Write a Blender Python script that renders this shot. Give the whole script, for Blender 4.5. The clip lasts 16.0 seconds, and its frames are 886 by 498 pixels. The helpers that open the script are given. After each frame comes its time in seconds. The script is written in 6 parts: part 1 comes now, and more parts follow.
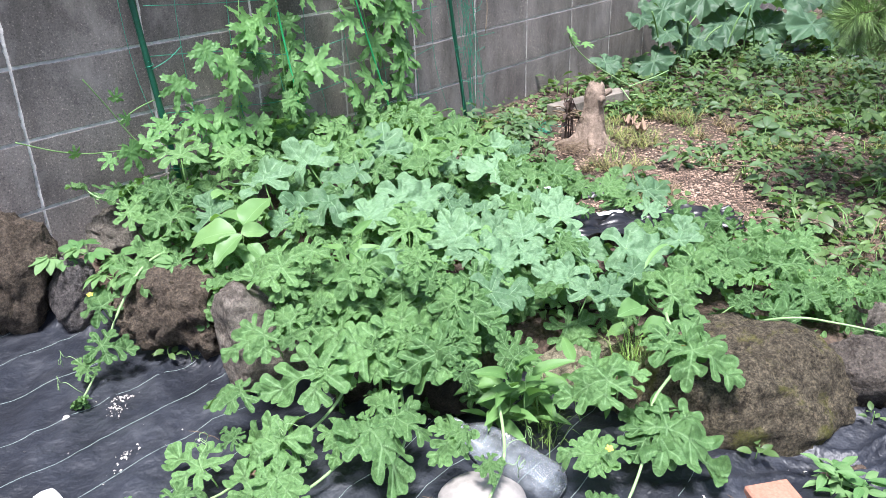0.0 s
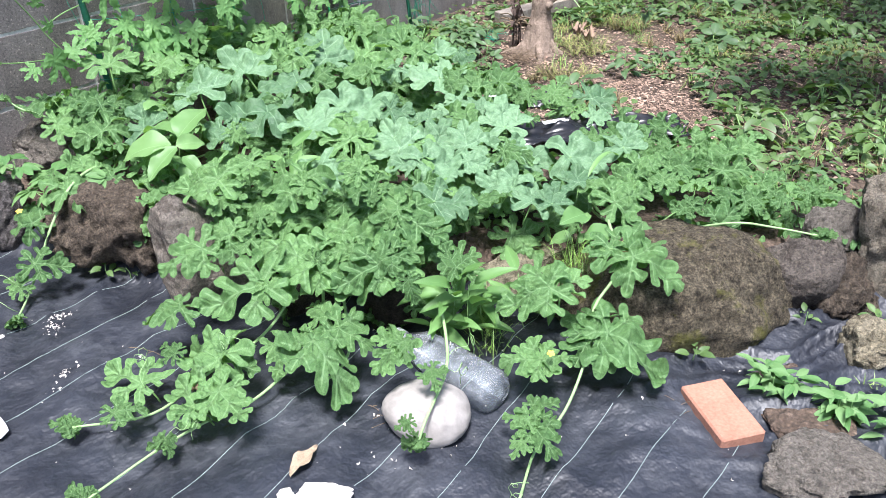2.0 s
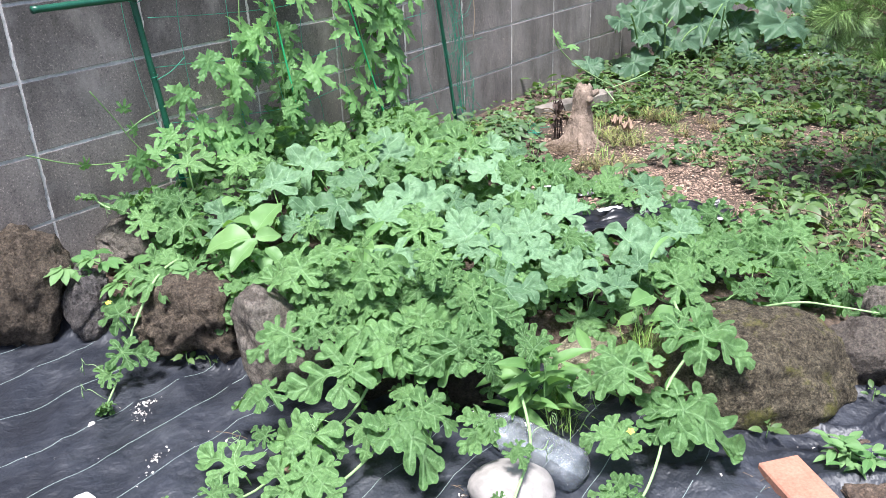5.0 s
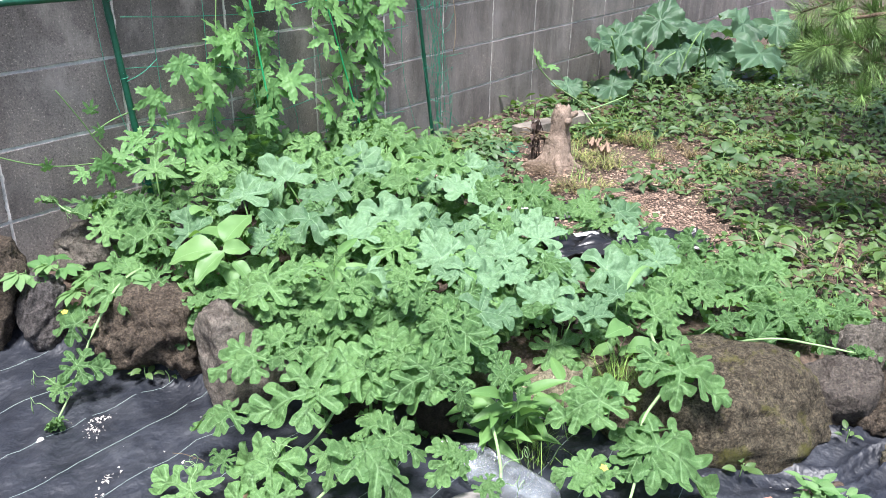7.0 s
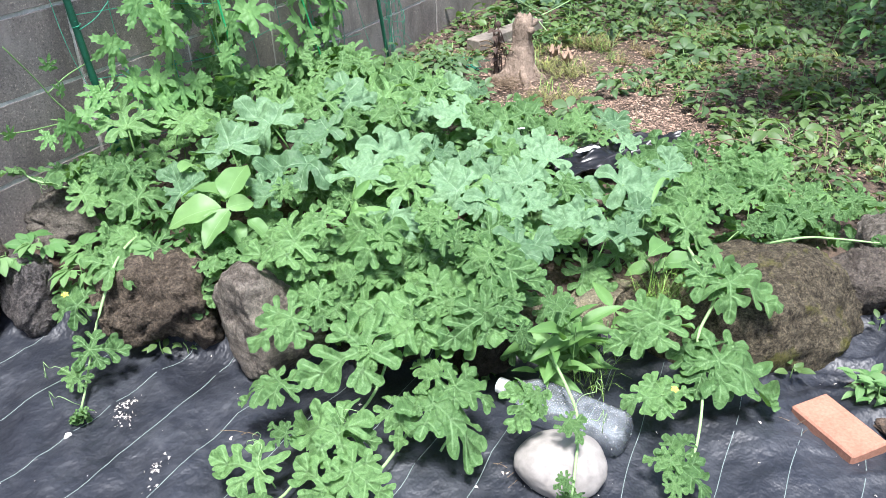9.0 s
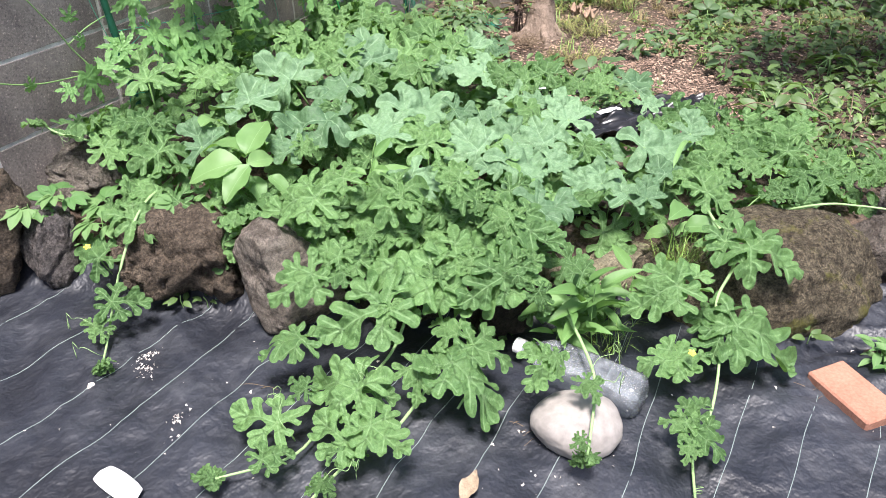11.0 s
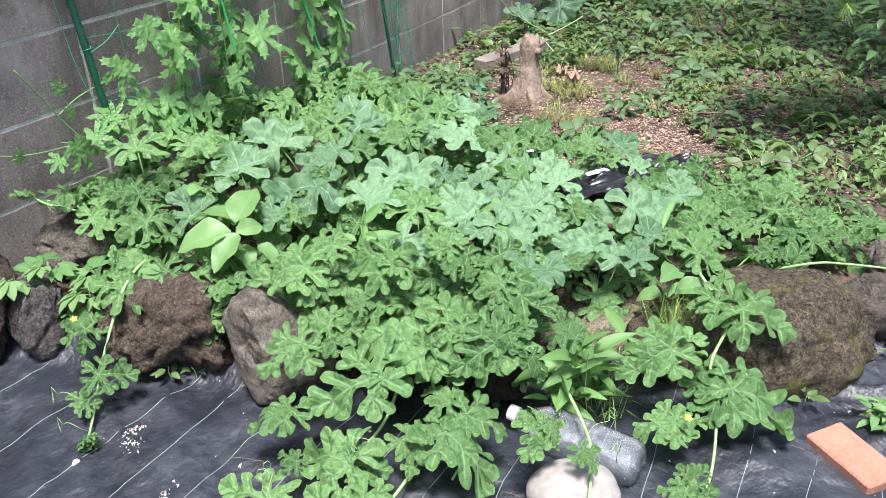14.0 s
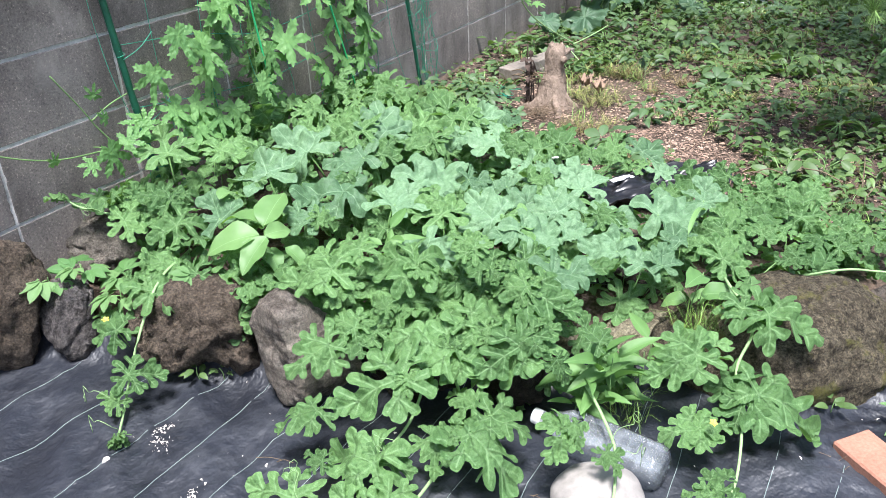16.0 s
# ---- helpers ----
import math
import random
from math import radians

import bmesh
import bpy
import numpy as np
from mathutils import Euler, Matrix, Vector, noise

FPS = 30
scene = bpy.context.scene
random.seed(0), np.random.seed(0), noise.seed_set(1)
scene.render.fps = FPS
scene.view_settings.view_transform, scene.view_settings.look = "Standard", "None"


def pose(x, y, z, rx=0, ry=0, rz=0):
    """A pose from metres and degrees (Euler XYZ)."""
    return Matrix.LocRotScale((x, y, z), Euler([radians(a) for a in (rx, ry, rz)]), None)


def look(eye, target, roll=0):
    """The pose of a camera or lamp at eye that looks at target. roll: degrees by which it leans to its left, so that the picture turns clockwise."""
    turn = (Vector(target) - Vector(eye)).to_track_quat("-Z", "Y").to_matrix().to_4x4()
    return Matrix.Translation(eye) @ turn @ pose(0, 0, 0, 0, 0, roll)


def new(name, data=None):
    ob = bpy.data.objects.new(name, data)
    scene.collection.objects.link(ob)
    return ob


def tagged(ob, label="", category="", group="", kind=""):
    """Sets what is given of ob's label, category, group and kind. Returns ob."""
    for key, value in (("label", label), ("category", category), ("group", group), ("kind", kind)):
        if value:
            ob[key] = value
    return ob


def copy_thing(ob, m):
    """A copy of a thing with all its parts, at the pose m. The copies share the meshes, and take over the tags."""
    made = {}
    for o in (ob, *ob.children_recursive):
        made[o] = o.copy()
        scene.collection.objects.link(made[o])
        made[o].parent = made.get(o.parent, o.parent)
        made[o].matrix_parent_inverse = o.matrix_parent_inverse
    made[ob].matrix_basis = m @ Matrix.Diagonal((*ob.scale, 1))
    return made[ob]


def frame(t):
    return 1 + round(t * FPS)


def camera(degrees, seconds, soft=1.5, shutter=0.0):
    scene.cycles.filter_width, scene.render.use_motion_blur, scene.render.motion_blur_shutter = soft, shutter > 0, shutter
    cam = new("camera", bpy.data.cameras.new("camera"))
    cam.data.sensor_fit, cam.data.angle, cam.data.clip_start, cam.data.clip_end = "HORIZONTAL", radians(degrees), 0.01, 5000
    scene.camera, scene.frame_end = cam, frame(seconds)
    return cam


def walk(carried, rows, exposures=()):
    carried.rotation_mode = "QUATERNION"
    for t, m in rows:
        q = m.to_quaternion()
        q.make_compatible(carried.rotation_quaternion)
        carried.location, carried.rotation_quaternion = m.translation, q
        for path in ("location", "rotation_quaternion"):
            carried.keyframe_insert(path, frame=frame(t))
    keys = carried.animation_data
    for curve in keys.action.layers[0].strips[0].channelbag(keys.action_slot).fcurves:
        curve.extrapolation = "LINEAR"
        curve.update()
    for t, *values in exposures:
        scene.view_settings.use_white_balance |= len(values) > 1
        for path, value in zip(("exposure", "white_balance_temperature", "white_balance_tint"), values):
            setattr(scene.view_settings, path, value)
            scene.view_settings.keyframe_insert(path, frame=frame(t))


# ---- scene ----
cam = camera(56.5, 16.0, 0.55)
PATH = [
    (0, (0.167, -0.041, 1.139), (1.345, 1.344, 0.307), -1.5),
    (0.5, (0.176, -0.038, 1.138), (1.366, 1.316, 0.272), -1.5),
    (1, (0.187, -0.038, 1.125), (1.392, 1.261, 0.197), -1.0),
    (1.5, (0.193, -0.041, 1.116), (1.388, 1.215, 0.119), -0.6),
    (2, (0.197, -0.048, 1.116), (1.39, 1.196, 0.101), -0.8),
    (2.5, (0.212, -0.074, 1.124), (1.435, 1.174, 0.15), 0.0),
    (3, (0.243, -0.112, 1.124), (1.464, 1.182, 0.211), 1.0),
    (3.5, (0.25, -0.123, 1.124), (1.435, 1.232, 0.253), 1.1),
    (4, (0.185, -0.072, 1.134), (1.358, 1.316, 0.3), -0.4),
    (4.2, (0.143, -0.043, 1.142), (1.32, 1.347, 0.315), -1.3),
    (6.3, (0.02, -0.002, 1.153), (1.34, 1.268, 0.351), -0.2),
    (6.5, (0.024, 0.007, 1.155), (1.349, 1.273, 0.354), 0.3),
    (7, (0.08, 0.038, 1.148), (1.378, 1.335, 0.352), 1.0),
    (7.5, (0.148, 0.08, 1.146), (1.38, 1.443, 0.354), -0.2),
    (8, (0.127, 0.156, 1.147), (1.412, 1.46, 0.342), -1.1),
    (8.5, (0.04, 0.258, 1.171), (1.423, 1.428, 0.324), -2.5),
    (8.8, (-0.002, 0.301, 1.163), (1.384, 1.409, 0.239), -2.6),
    (9, (-0.023, 0.317, 1.159), (1.348, 1.388, 0.173), -2.0),
    (9.2, (-0.032, 0.327, 1.155), (1.314, 1.378, 0.114), -1.5),
    (11.5, (-0.037, 0.333, 1.162), (1.274, 1.4, 0.093), -1.3),
    (12, (-0.04, 0.337, 1.163), (1.283, 1.402, 0.107), -0.8),
    (12.5, (-0.034, 0.341, 1.168), (1.303, 1.409, 0.133), -0.5),
    (13, (-0.027, 0.343, 1.175), (1.329, 1.417, 0.171), -1.0),
    (13.5, (-0.021, 0.339, 1.179), (1.353, 1.422, 0.21), -1.6),
    (14, (-0.019, 0.344, 1.177), (1.363, 1.428, 0.221), -1.9),
    (14.5, (-0.023, 0.343, 1.179), (1.352, 1.433, 0.219), -1.9),
    (15, (-0.028, 0.343, 1.181), (1.346, 1.438, 0.224), -1.9),
    (15.5, (-0.031, 0.337, 1.171), (1.342, 1.448, 0.233), -2.0),
    (16, (-0.038, 0.335, 1.17), (1.32, 1.471, 0.239), -2.4),
]
walk(cam, [(t, look(eye, target, roll)) for t, eye, target, roll in PATH],
     [(0, 1.38, 5930, 15), (4.2, 1.38, 5930, 14), (6.3, 1.40, 6050, 14), (9.2, 1.40, 6000, 12), (11.3, 1.28, 6400, 17), (13, 1.28, 6270, 16), (16, 1.33, 6000, 13)])

# ---- light: bright overcast sky, soft high sun ----
world = bpy.data.worlds.new("sky")
scene.world = world
world.use_nodes = True
wn = world.node_tree
sky = wn.nodes.new("ShaderNodeTexSky")
sky.sky_type, sky.sun_disc = "NISHITA", False
sky.sun_elevation, sky.sun_rotation = radians(71), radians(229)
sky.air_density, sky.dust_density, sky.ozone_density = 1.0, 3.0, 1.0
wn.links.new(sky.outputs[0], wn.nodes["Background"].inputs[0])
wn.nodes["Background"].inputs[1].default_value = 0.10
sun = new("sun", bpy.data.lights.new("sun", "SUN"))
sun.data.energy, sun.data.angle, sun.data.color = 4.0, radians(14), (1.0, 0.97, 0.92)
sun.matrix_world = look((-2.2, -1.9, 8.6), (0, 0, 0))


# ---- materials ----
def nodes_of(name):
    m = bpy.data.materials.new(name)
    m.use_nodes = True
    nt = m.node_tree
    return m, nt, nt.nodes["Principled BSDF"]


def ramp(nt, fac, stops):
    r = nt.nodes.new("ShaderNodeValToRGB")
    while len(r.color_ramp.elements) < len(stops):
        r.color_ramp.elements.new(0.5)
    for e, (p, c) in zip(r.color_ramp.elements, stops):
        e.position, e.color = p, (*c, 1)
    nt.links.new(fac, r.inputs[0])
    return r.outputs[0]


def mixc(nt, fac, a, b, mode="MIX"):
    m = nt.nodes.new("ShaderNodeMix")
    m.data_type, m.blend_type = "RGBA", mode
    for value, slot in ((fac, 0), (a, 6), (b, 7)):
        if isinstance(value, bpy.types.NodeSocket):
            nt.links.new(value, m.inputs[slot])
        elif slot == 0:
            m.inputs[0].default_value = value
        else:
            m.inputs[slot].default_value = (*value, 1)
    return m.outputs[2]


def noise_of(nt, scale, detail=4, rough=0.6, coord="Object", kind="ShaderNodeTexNoise"):
    tc = nt.nodes.new("ShaderNodeTexCoord")
    n = nt.nodes.new(kind)
    n.inputs["Scale"].default_value = scale
    if kind == "ShaderNodeTexNoise":
        n.inputs["Detail"].default_value, n.inputs["Roughness"].default_value = detail, rough
    nt.links.new(tc.outputs[coord], n.inputs["Vector"])
    return n.outputs[0]


def world_pos(nt):
    return nt.nodes.new("ShaderNodeNewGeometry").outputs["Position"]


def bumped(nt, b, heights):
    last = None
    for h, strength, dist in heights:
        n = nt.nodes.new("ShaderNodeBump")
        n.inputs["Strength"].default_value, n.inputs["Distance"].default_value = strength, dist
        nt.links.new(h, n.inputs["Height"])
        if last:
            nt.links.new(last, n.inputs["Normal"])
        last = n.outputs[0]
    nt.links.new(last, b.inputs["Normal"])


def plain(name, dark, light, scale=20, rough=0.8, bump=0.3, dist=0.004, fine=6, coord="Object", metal=0.0, spec=0.5, varied=False):
    m, nt, b = nodes_of(name)
    big, small = noise_of(nt, scale, coord=coord), noise_of(nt, scale * fine, 5, coord=coord)
    c = ramp(nt, big, [(0.3, dark), (0.7, light)])
    c = mixc(nt, 0.35, c, ramp(nt, small, [(0.3, [v * 0.55 for v in dark]), (0.7, [min(1, v * 1.3) for v in light])]))
    if varied:
        isle = nt.nodes.new("ShaderNodeNewGeometry").outputs["Random Per Island"]
        c = mixc(nt, 0.85, c, ramp(nt, isle, [(0.0, (0.28, 0.26, 0.24)), (0.5, (0.8, 0.78, 0.75)), (1.0, (1.5, 1.42, 1.32))]), "MULTIPLY")
    nt.links.new(c, b.inputs["Base Color"])
    b.inputs["Roughness"].default_value, b.inputs["Metallic"].default_value = rough, metal
    b.inputs["Specular IOR Level"].default_value = spec
    bumped(nt, b, [(big, bump, dist * 3), (small, bump, dist)])
    return m


def leaf_material(name, dark, light, vein, rough=0.5, trans=0.28, vein_w=0.016, crinkle=0.6, scale=45, spec=0.45, gloss_dist=0.0012, veins=0.5, ribs=0.0, rib_line=0.3, blister=0.0, mesh=0.0):
    """Leaf blade: u is the distance from the nearest vein, v the way along it, by which the side veins branch."""
    m, nt, b = nodes_of(name)
    uv = nt.nodes.new("ShaderNodeUVMap")
    sep = nt.nodes.new("ShaderNodeSeparateXYZ")
    nt.links.new(uv.outputs[0], sep.inputs[0])
    info = nt.nodes.new("ShaderNodeObjectInfo")
    n1, n2 = noise_of(nt, scale, 3), noise_of(nt, scale * 0.2, 2)
    base = mixc(nt, info.outputs["Random"], dark, light)
    base = mixc(nt, ramp(nt, n2, [(0.3, (0, 0, 0)), (0.75, (0.35, 0.35, 0.35))]), base, mixc(nt, 0.5, light, (0.14, 0.22, 0.06)))
    base = mixc(nt, 0.35, base, ramp(nt, n1, [(0.32, (0.72, 0.76, 0.72)), (0.6, (1, 1, 1))]), "MULTIPLY")
    vm = nt.nodes.new("ShaderNodeMapRange")
    vm.interpolation_type = "SMOOTHSTEP"
    for i, v in ((1, vein_w * 0.25), (2, vein_w), (3, veins), (4, 0.0)):
        vm.inputs[i].default_value = v
    nt.links.new(sep.outputs[0], vm.inputs[0])
    relief = [(n1, crinkle, gloss_dist), (vm.outputs[0], 0.35, 0.001)]
    col = base
    if ribs:
        wob = nt.nodes.new("ShaderNodeMath")
        wob.operation = "MULTIPLY_ADD"
        nt.links.new(n1, wob.inputs[0])
        wob.inputs[1].default_value = 0.6
        step = nt.nodes.new("ShaderNodeMath")
        step.operation = "MULTIPLY"
        step.inputs[1].default_value = ribs
        nt.links.new(sep.outputs[1], step.inputs[0])
        nt.links.new(step.outputs[0], wob.inputs[2])
        saw = nt.nodes.new("ShaderNodeMath")
        saw.operation = "PINGPONG"
        saw.inputs[1].default_value = 0.5
        nt.links.new(wob.outputs[0], saw.inputs[0])
        side = ramp(nt, saw.outputs[0], [(0.0, (rib_line, rib_line, rib_line)), (0.11, (0, 0, 0))])
        col = mixc(nt, 0.4, col, ramp(nt, saw.outputs[0], [(0.02, (0.72, 0.77, 0.72)), (0.25, (1.04, 1.04, 1.03))]), "MULTIPLY")
        col = mixc(nt, side, col, vein)
        relief.append((saw.outputs[0], 0.8, blister))
    if mesh:
        tc, cells = nt.nodes.new("ShaderNodeTexCoord"), nt.nodes.new("ShaderNodeTexVoronoi")
        cells.feature = "DISTANCE_TO_EDGE"
        cells.inputs["Scale"].default_value = mesh
        nt.links.new(tc.outputs["Object"], cells.inputs["Vector"])
        col = mixc(nt, 0.42, col, ramp(nt, cells.outputs[0], [(0.0, (0.52, 0.58, 0.5)), (0.10, (0.94, 0.95, 0.94)), (0.3, (1.06, 1.05, 1.04))]), "MULTIPLY")
        relief.append((cells.outputs[0], 0.5, blister))
    col = mixc(nt, vm.outputs[0], col, vein)
    nt.links.new(col, b.inputs["Base Color"])
    b.inputs["Roughness"].default_value = rough
    b.inputs["Specular IOR Level"].default_value = spec
    bumped(nt, b, relief)
    t = nt.nodes.new("ShaderNodeBsdfTranslucent")
    nt.links.new(mixc(nt, 1.0, col, (1.25, 1.35, 0.55), "MULTIPLY"), t.inputs[0])
    mix = nt.nodes.new("ShaderNodeMixShader")
    mix.inputs[0].default_value = trans
    nt.links.new(b.outputs[0], mix.inputs[1])
    nt.links.new(t.outputs[0], mix.inputs[2])
    nt.links.new(mix.outputs[0], nt.nodes["Material Output"].inputs[0])
    return m


M_MELON = leaf_material("melon_leaf", (0.072, 0.158, 0.052), (0.178, 0.325, 0.118), (0.25, 0.40, 0.19), crinkle=0.5, scale=22, gloss_dist=0.002, rough=0.55, spec=0.3, veins=0.5, vein_w=0.019, ribs=9.0, rib_line=0.10, blister=0.004, mesh=24.0)
M_MELON_BLUE = leaf_material("melon_leaf_bluish", (0.074, 0.152, 0.074), (0.18, 0.305, 0.168), (0.28, 0.42, 0.25), crinkle=0.4, scale=10, rough=0.58, spec=0.3, gloss_dist=0.003, veins=0.42, vein_w=0.015, ribs=7.0, rib_line=0.13, blister=0.002, mesh=14.0, trans=0.2)
# darker copy of goya_leaf: shade behind the front leaves put into the colour
M_GOYA_SHADED = leaf_material("goya_leaf_shaded", (0.045, 0.12, 0.035), (0.085, 0.20, 0.055), (0.14, 0.27, 0.09), trans=0.3, scale=10, gloss_dist=0.002, ribs=5.0, rib_line=0.25, blister=0.003)
M_GOYA = leaf_material("goya_leaf", (0.105, 0.24, 0.075), (0.20, 0.385, 0.13), (0.22, 0.40, 0.12), trans=0.35, scale=10, gloss_dist=0.002, ribs=5.0, rib_line=0.25, blister=0.003)
M_SQUASH = leaf_material("squash_leaf", (0.052, 0.112, 0.064), (0.095, 0.178, 0.102), (0.15, 0.24, 0.15), vein_w=0.02, crinkle=0.5, scale=7, rough=0.5, gloss_dist=0.01, veins=0.45)
M_LIME = leaf_material("lime_leaf", (0.13, 0.26, 0.085), (0.20, 0.35, 0.125), (0.30, 0.46, 0.22), crinkle=0.6, trans=0.35)
M_WEED = leaf_material("weed_leaf", (0.062, 0.116, 0.036), (0.135, 0.222, 0.07), (0.17, 0.28, 0.10), crinkle=0.3)
M_WEED_DARK = leaf_material("weed_leaf_dark", (0.058, 0.11, 0.045), (0.108, 0.185, 0.08), (0.15, 0.25, 0.12), crinkle=0.3)
M_WEED_PALE = leaf_material("weed_leaf_pale", (0.11, 0.19, 0.052), (0.175, 0.275, 0.09), (0.24, 0.34, 0.13), crinkle=0.3)
M_BLADE = leaf_material("lance_leaf", (0.10, 0.21, 0.06), (0.16, 0.30, 0.095), (0.20, 0.34, 0.13), crinkle=0.2, rough=0.52, spec=0.35)
M_SHRUB = leaf_material("shrub_leaf", (0.06, 0.14, 0.045), (0.12, 0.25, 0.08), (0.15, 0.27, 0.10), crinkle=0.2)
M_CREEPER = leaf_material("creeper_leaf", (0.085, 0.20, 0.06), (0.18, 0.30, 0.12), (0.22, 0.35, 0.16), crinkle=0.4, rough=0.6, spec=0.3)
M_NEEDLE = plain("pine_needle", (0.12, 0.23, 0.06), (0.26, 0.40, 0.14), 4, 0.45, 0.0, varied=True)
M_STEM = plain("vine_stem", (0.19, 0.34, 0.12), (0.31, 0.45, 0.20), 40, 0.6, 0.2, 0.001)
M_STALK = plain("leaf_stalk", (0.10, 0.22, 0.06), (0.20, 0.33, 0.11), 40, 0.6, 0.1, 0.001)
M_DEADSTALK = plain("dead_stalk", (0.035, 0.022, 0.018), (0.09, 0.06, 0.045), 50, 0.9, 0.3, 0.001)
M_TWIG = plain("twig", (0.10, 0.07, 0.045), (0.22, 0.16, 0.10), 60, 0.9, 0.3, 0.001)
M_GRASS = plain("grass_blade", (0.09, 0.20, 0.03), (0.20, 0.32, 0.07), 5, 0.5, 0.0, varied=True)
M_STRAW = plain("dry_needles", (0.13, 0.115, 0.05), (0.26, 0.21, 0.10), 4, 0.8, 0.0, varied=True)
M_TUFT = plain("yellow_tuft", (0.14, 0.17, 0.045), (0.27, 0.29, 0.09), 4, 0.7, 0.0, varied=True)
M_CHIP = plain("bark_chips", (0.19, 0.125, 0.095), (0.42, 0.31, 0.24), 5, 0.9, 0.2, 0.002, varied=True)
M_POLE = plain("green_plastic", (0.006, 0.055, 0.03), (0.012, 0.095, 0.055), 30, 0.38, 0.15, 0.0006)
M_NET = plain("net_cord", (0.02, 0.20, 0.12), (0.04, 0.30, 0.18), 30, 0.6, 0.1, 0.0005)
M_TIE = plain("bright_cord", (0.04, 0.45, 0.14), (0.06, 0.55, 0.20), 30, 0.5, 0.1, 0.0005)
M_BRICK = plain("terracotta", (0.26, 0.115, 0.072), (0.37, 0.185, 0.125), 25, 0.9, 0.35, 0.0015)
M_WHITE = plain("white_pebble", (0.23, 0.21, 0.19), (0.315, 0.29, 0.265), 9, 0.75, 0.12, 0.001)
M_CRUMB = plain("eggshell_white", (0.50, 0.46, 0.40), (0.66, 0.62, 0.56), 60, 0.8, 0.2, 0.001)
M_LABEL = plain("white_label", (0.75, 0.75, 0.74), (0.84, 0.84, 0.83), 12, 0.5, 0.05, 0.0005)
M_WOOD = plain("weathered_wood", (0.13, 0.11, 0.09), (0.27, 0.235, 0.195), 18, 0.9, 0.4, 0.002)
M_STUMP = plain("bare_stump", (0.085, 0.06, 0.042), (0.33, 0.25, 0.19), 26, 0.92, 0.8, 0.005, 5)
M_HUSK = plain("dry_husk", (0.17, 0.125, 0.08), (0.40, 0.31, 0.21), 60, 0.9, 0.5, 0.003)
M_DEAD = plain("dead_leaf", (0.20, 0.13, 0.085), (0.33, 0.235, 0.17), 30, 0.9, 0.4, 0.002)
M_YELLOW = plain("yellow_petal", (0.75, 0.55, 0.04), (0.85, 0.68, 0.08), 30, 0.6, 0.1, 0.001)
M_FILM = plain("black_film", (0.008, 0.008, 0.009), (0.018, 0.018, 0.02), 25, 0.28, 0.08, 0.001)
M_BARK = plain("pine_bark", (0.08, 0.05, 0.035), (0.2, 0.13, 0.09), 25, 0.95, 0.8, 0.01)


def rock_material(name, dark, light, moss=None, moss_amount=0.0, pit=0.6, scale=9, grain=0.6, layers=0.0):
    m, nt, b = nodes_of(name)
    big, mid, small = noise_of(nt, scale, 6, 0.65), noise_of(nt, scale * 5, 6, 0.7), noise_of(nt, scale * 22, 4, 0.7)
    vor = noise_of(nt, scale * 9, kind="ShaderNodeTexVoronoi")
    c = ramp(nt, big, [(0.32, dark), (0.68, light)])
    c = mixc(nt, 0.6 * grain, c, ramp(nt, mid, [(0.36, [v * 0.5 for v in dark]), (0.5, [v * 0.9 for v in light]), (0.66, [min(1, v * 1.4) for v in light])]))
    c = mixc(nt, 0.6, c, ramp(nt, vor, [(0.0, (0.45, 0.43, 0.41)), (0.22, (1, 1, 1))]), "MULTIPLY")
    c = mixc(nt, 0.6 * grain, c, ramp(nt, small, [(0.36, (0.5, 0.49, 0.48)), (0.5, (0.95, 0.95, 0.95)), (0.66, (1.45, 1.42, 1.36))]), "MULTIPLY")
    coarse = noise_of(nt, scale * 11, 5, 0.75)
    c = mixc(nt, 0.75 * grain, c, ramp(nt, coarse, [(0.38, (0.55, 0.54, 0.53)), (0.5, (1.05, 1.05, 1.05)), (0.64, (1.75, 1.7, 1.62))]), "MULTIPLY")
    crack = ramp(nt, noise_of(nt, scale * 0.55, 5, 0.55), [(0.485, (1, 1, 1)), (0.5, (0.5, 0.48, 0.46)), (0.515, (1, 1, 1))])
    c = mixc(nt, 0.7, c, crack, "MULTIPLY")
    if layers:
        tc, turn, band = nt.nodes.new("ShaderNodeTexCoord"), nt.nodes.new("ShaderNodeMapping"), nt.nodes.new("ShaderNodeTexNoise")
        turn.inputs["Rotation"].default_value = (0, radians(38), 0)
        turn.inputs["Scale"].default_value = (6, 6, 60)
        band.inputs["Scale"].default_value, band.inputs["Detail"].default_value = 1.0, 5
        nt.links.new(tc.outputs["Object"], turn.inputs[0])
        nt.links.new(turn.outputs[0], band.inputs["Vector"])
        c = mixc(nt, layers, c, ramp(nt, band.outputs[0], [(0.36, (0.45, 0.43, 0.41)), (0.5, (1, 1, 1)), (0.66, (1.3, 1.28, 1.24))]), "MULTIPLY")
    if moss:
        mask = ramp(nt, noise_of(nt, scale * 0.9, 7, 0.72), [(0.62 - moss_amount, (0, 0, 0)), (0.74 - moss_amount, (0.85, 0.85, 0.85))])
        c = mixc(nt, mask, c, mixc(nt, mid, moss, [v * 2.2 for v in moss]))
    nt.links.new(c, b.inputs["Base Color"])
    b.inputs["Roughness"].default_value = 0.95
    b.inputs["Specular IOR Level"].default_value = 0.25
    bumped(nt, b, [(mid, 1.0, 0.025), (vor, pit, 0.012), (coarse, 0.9, 0.010), (small, 0.9, 0.005)])
    return m


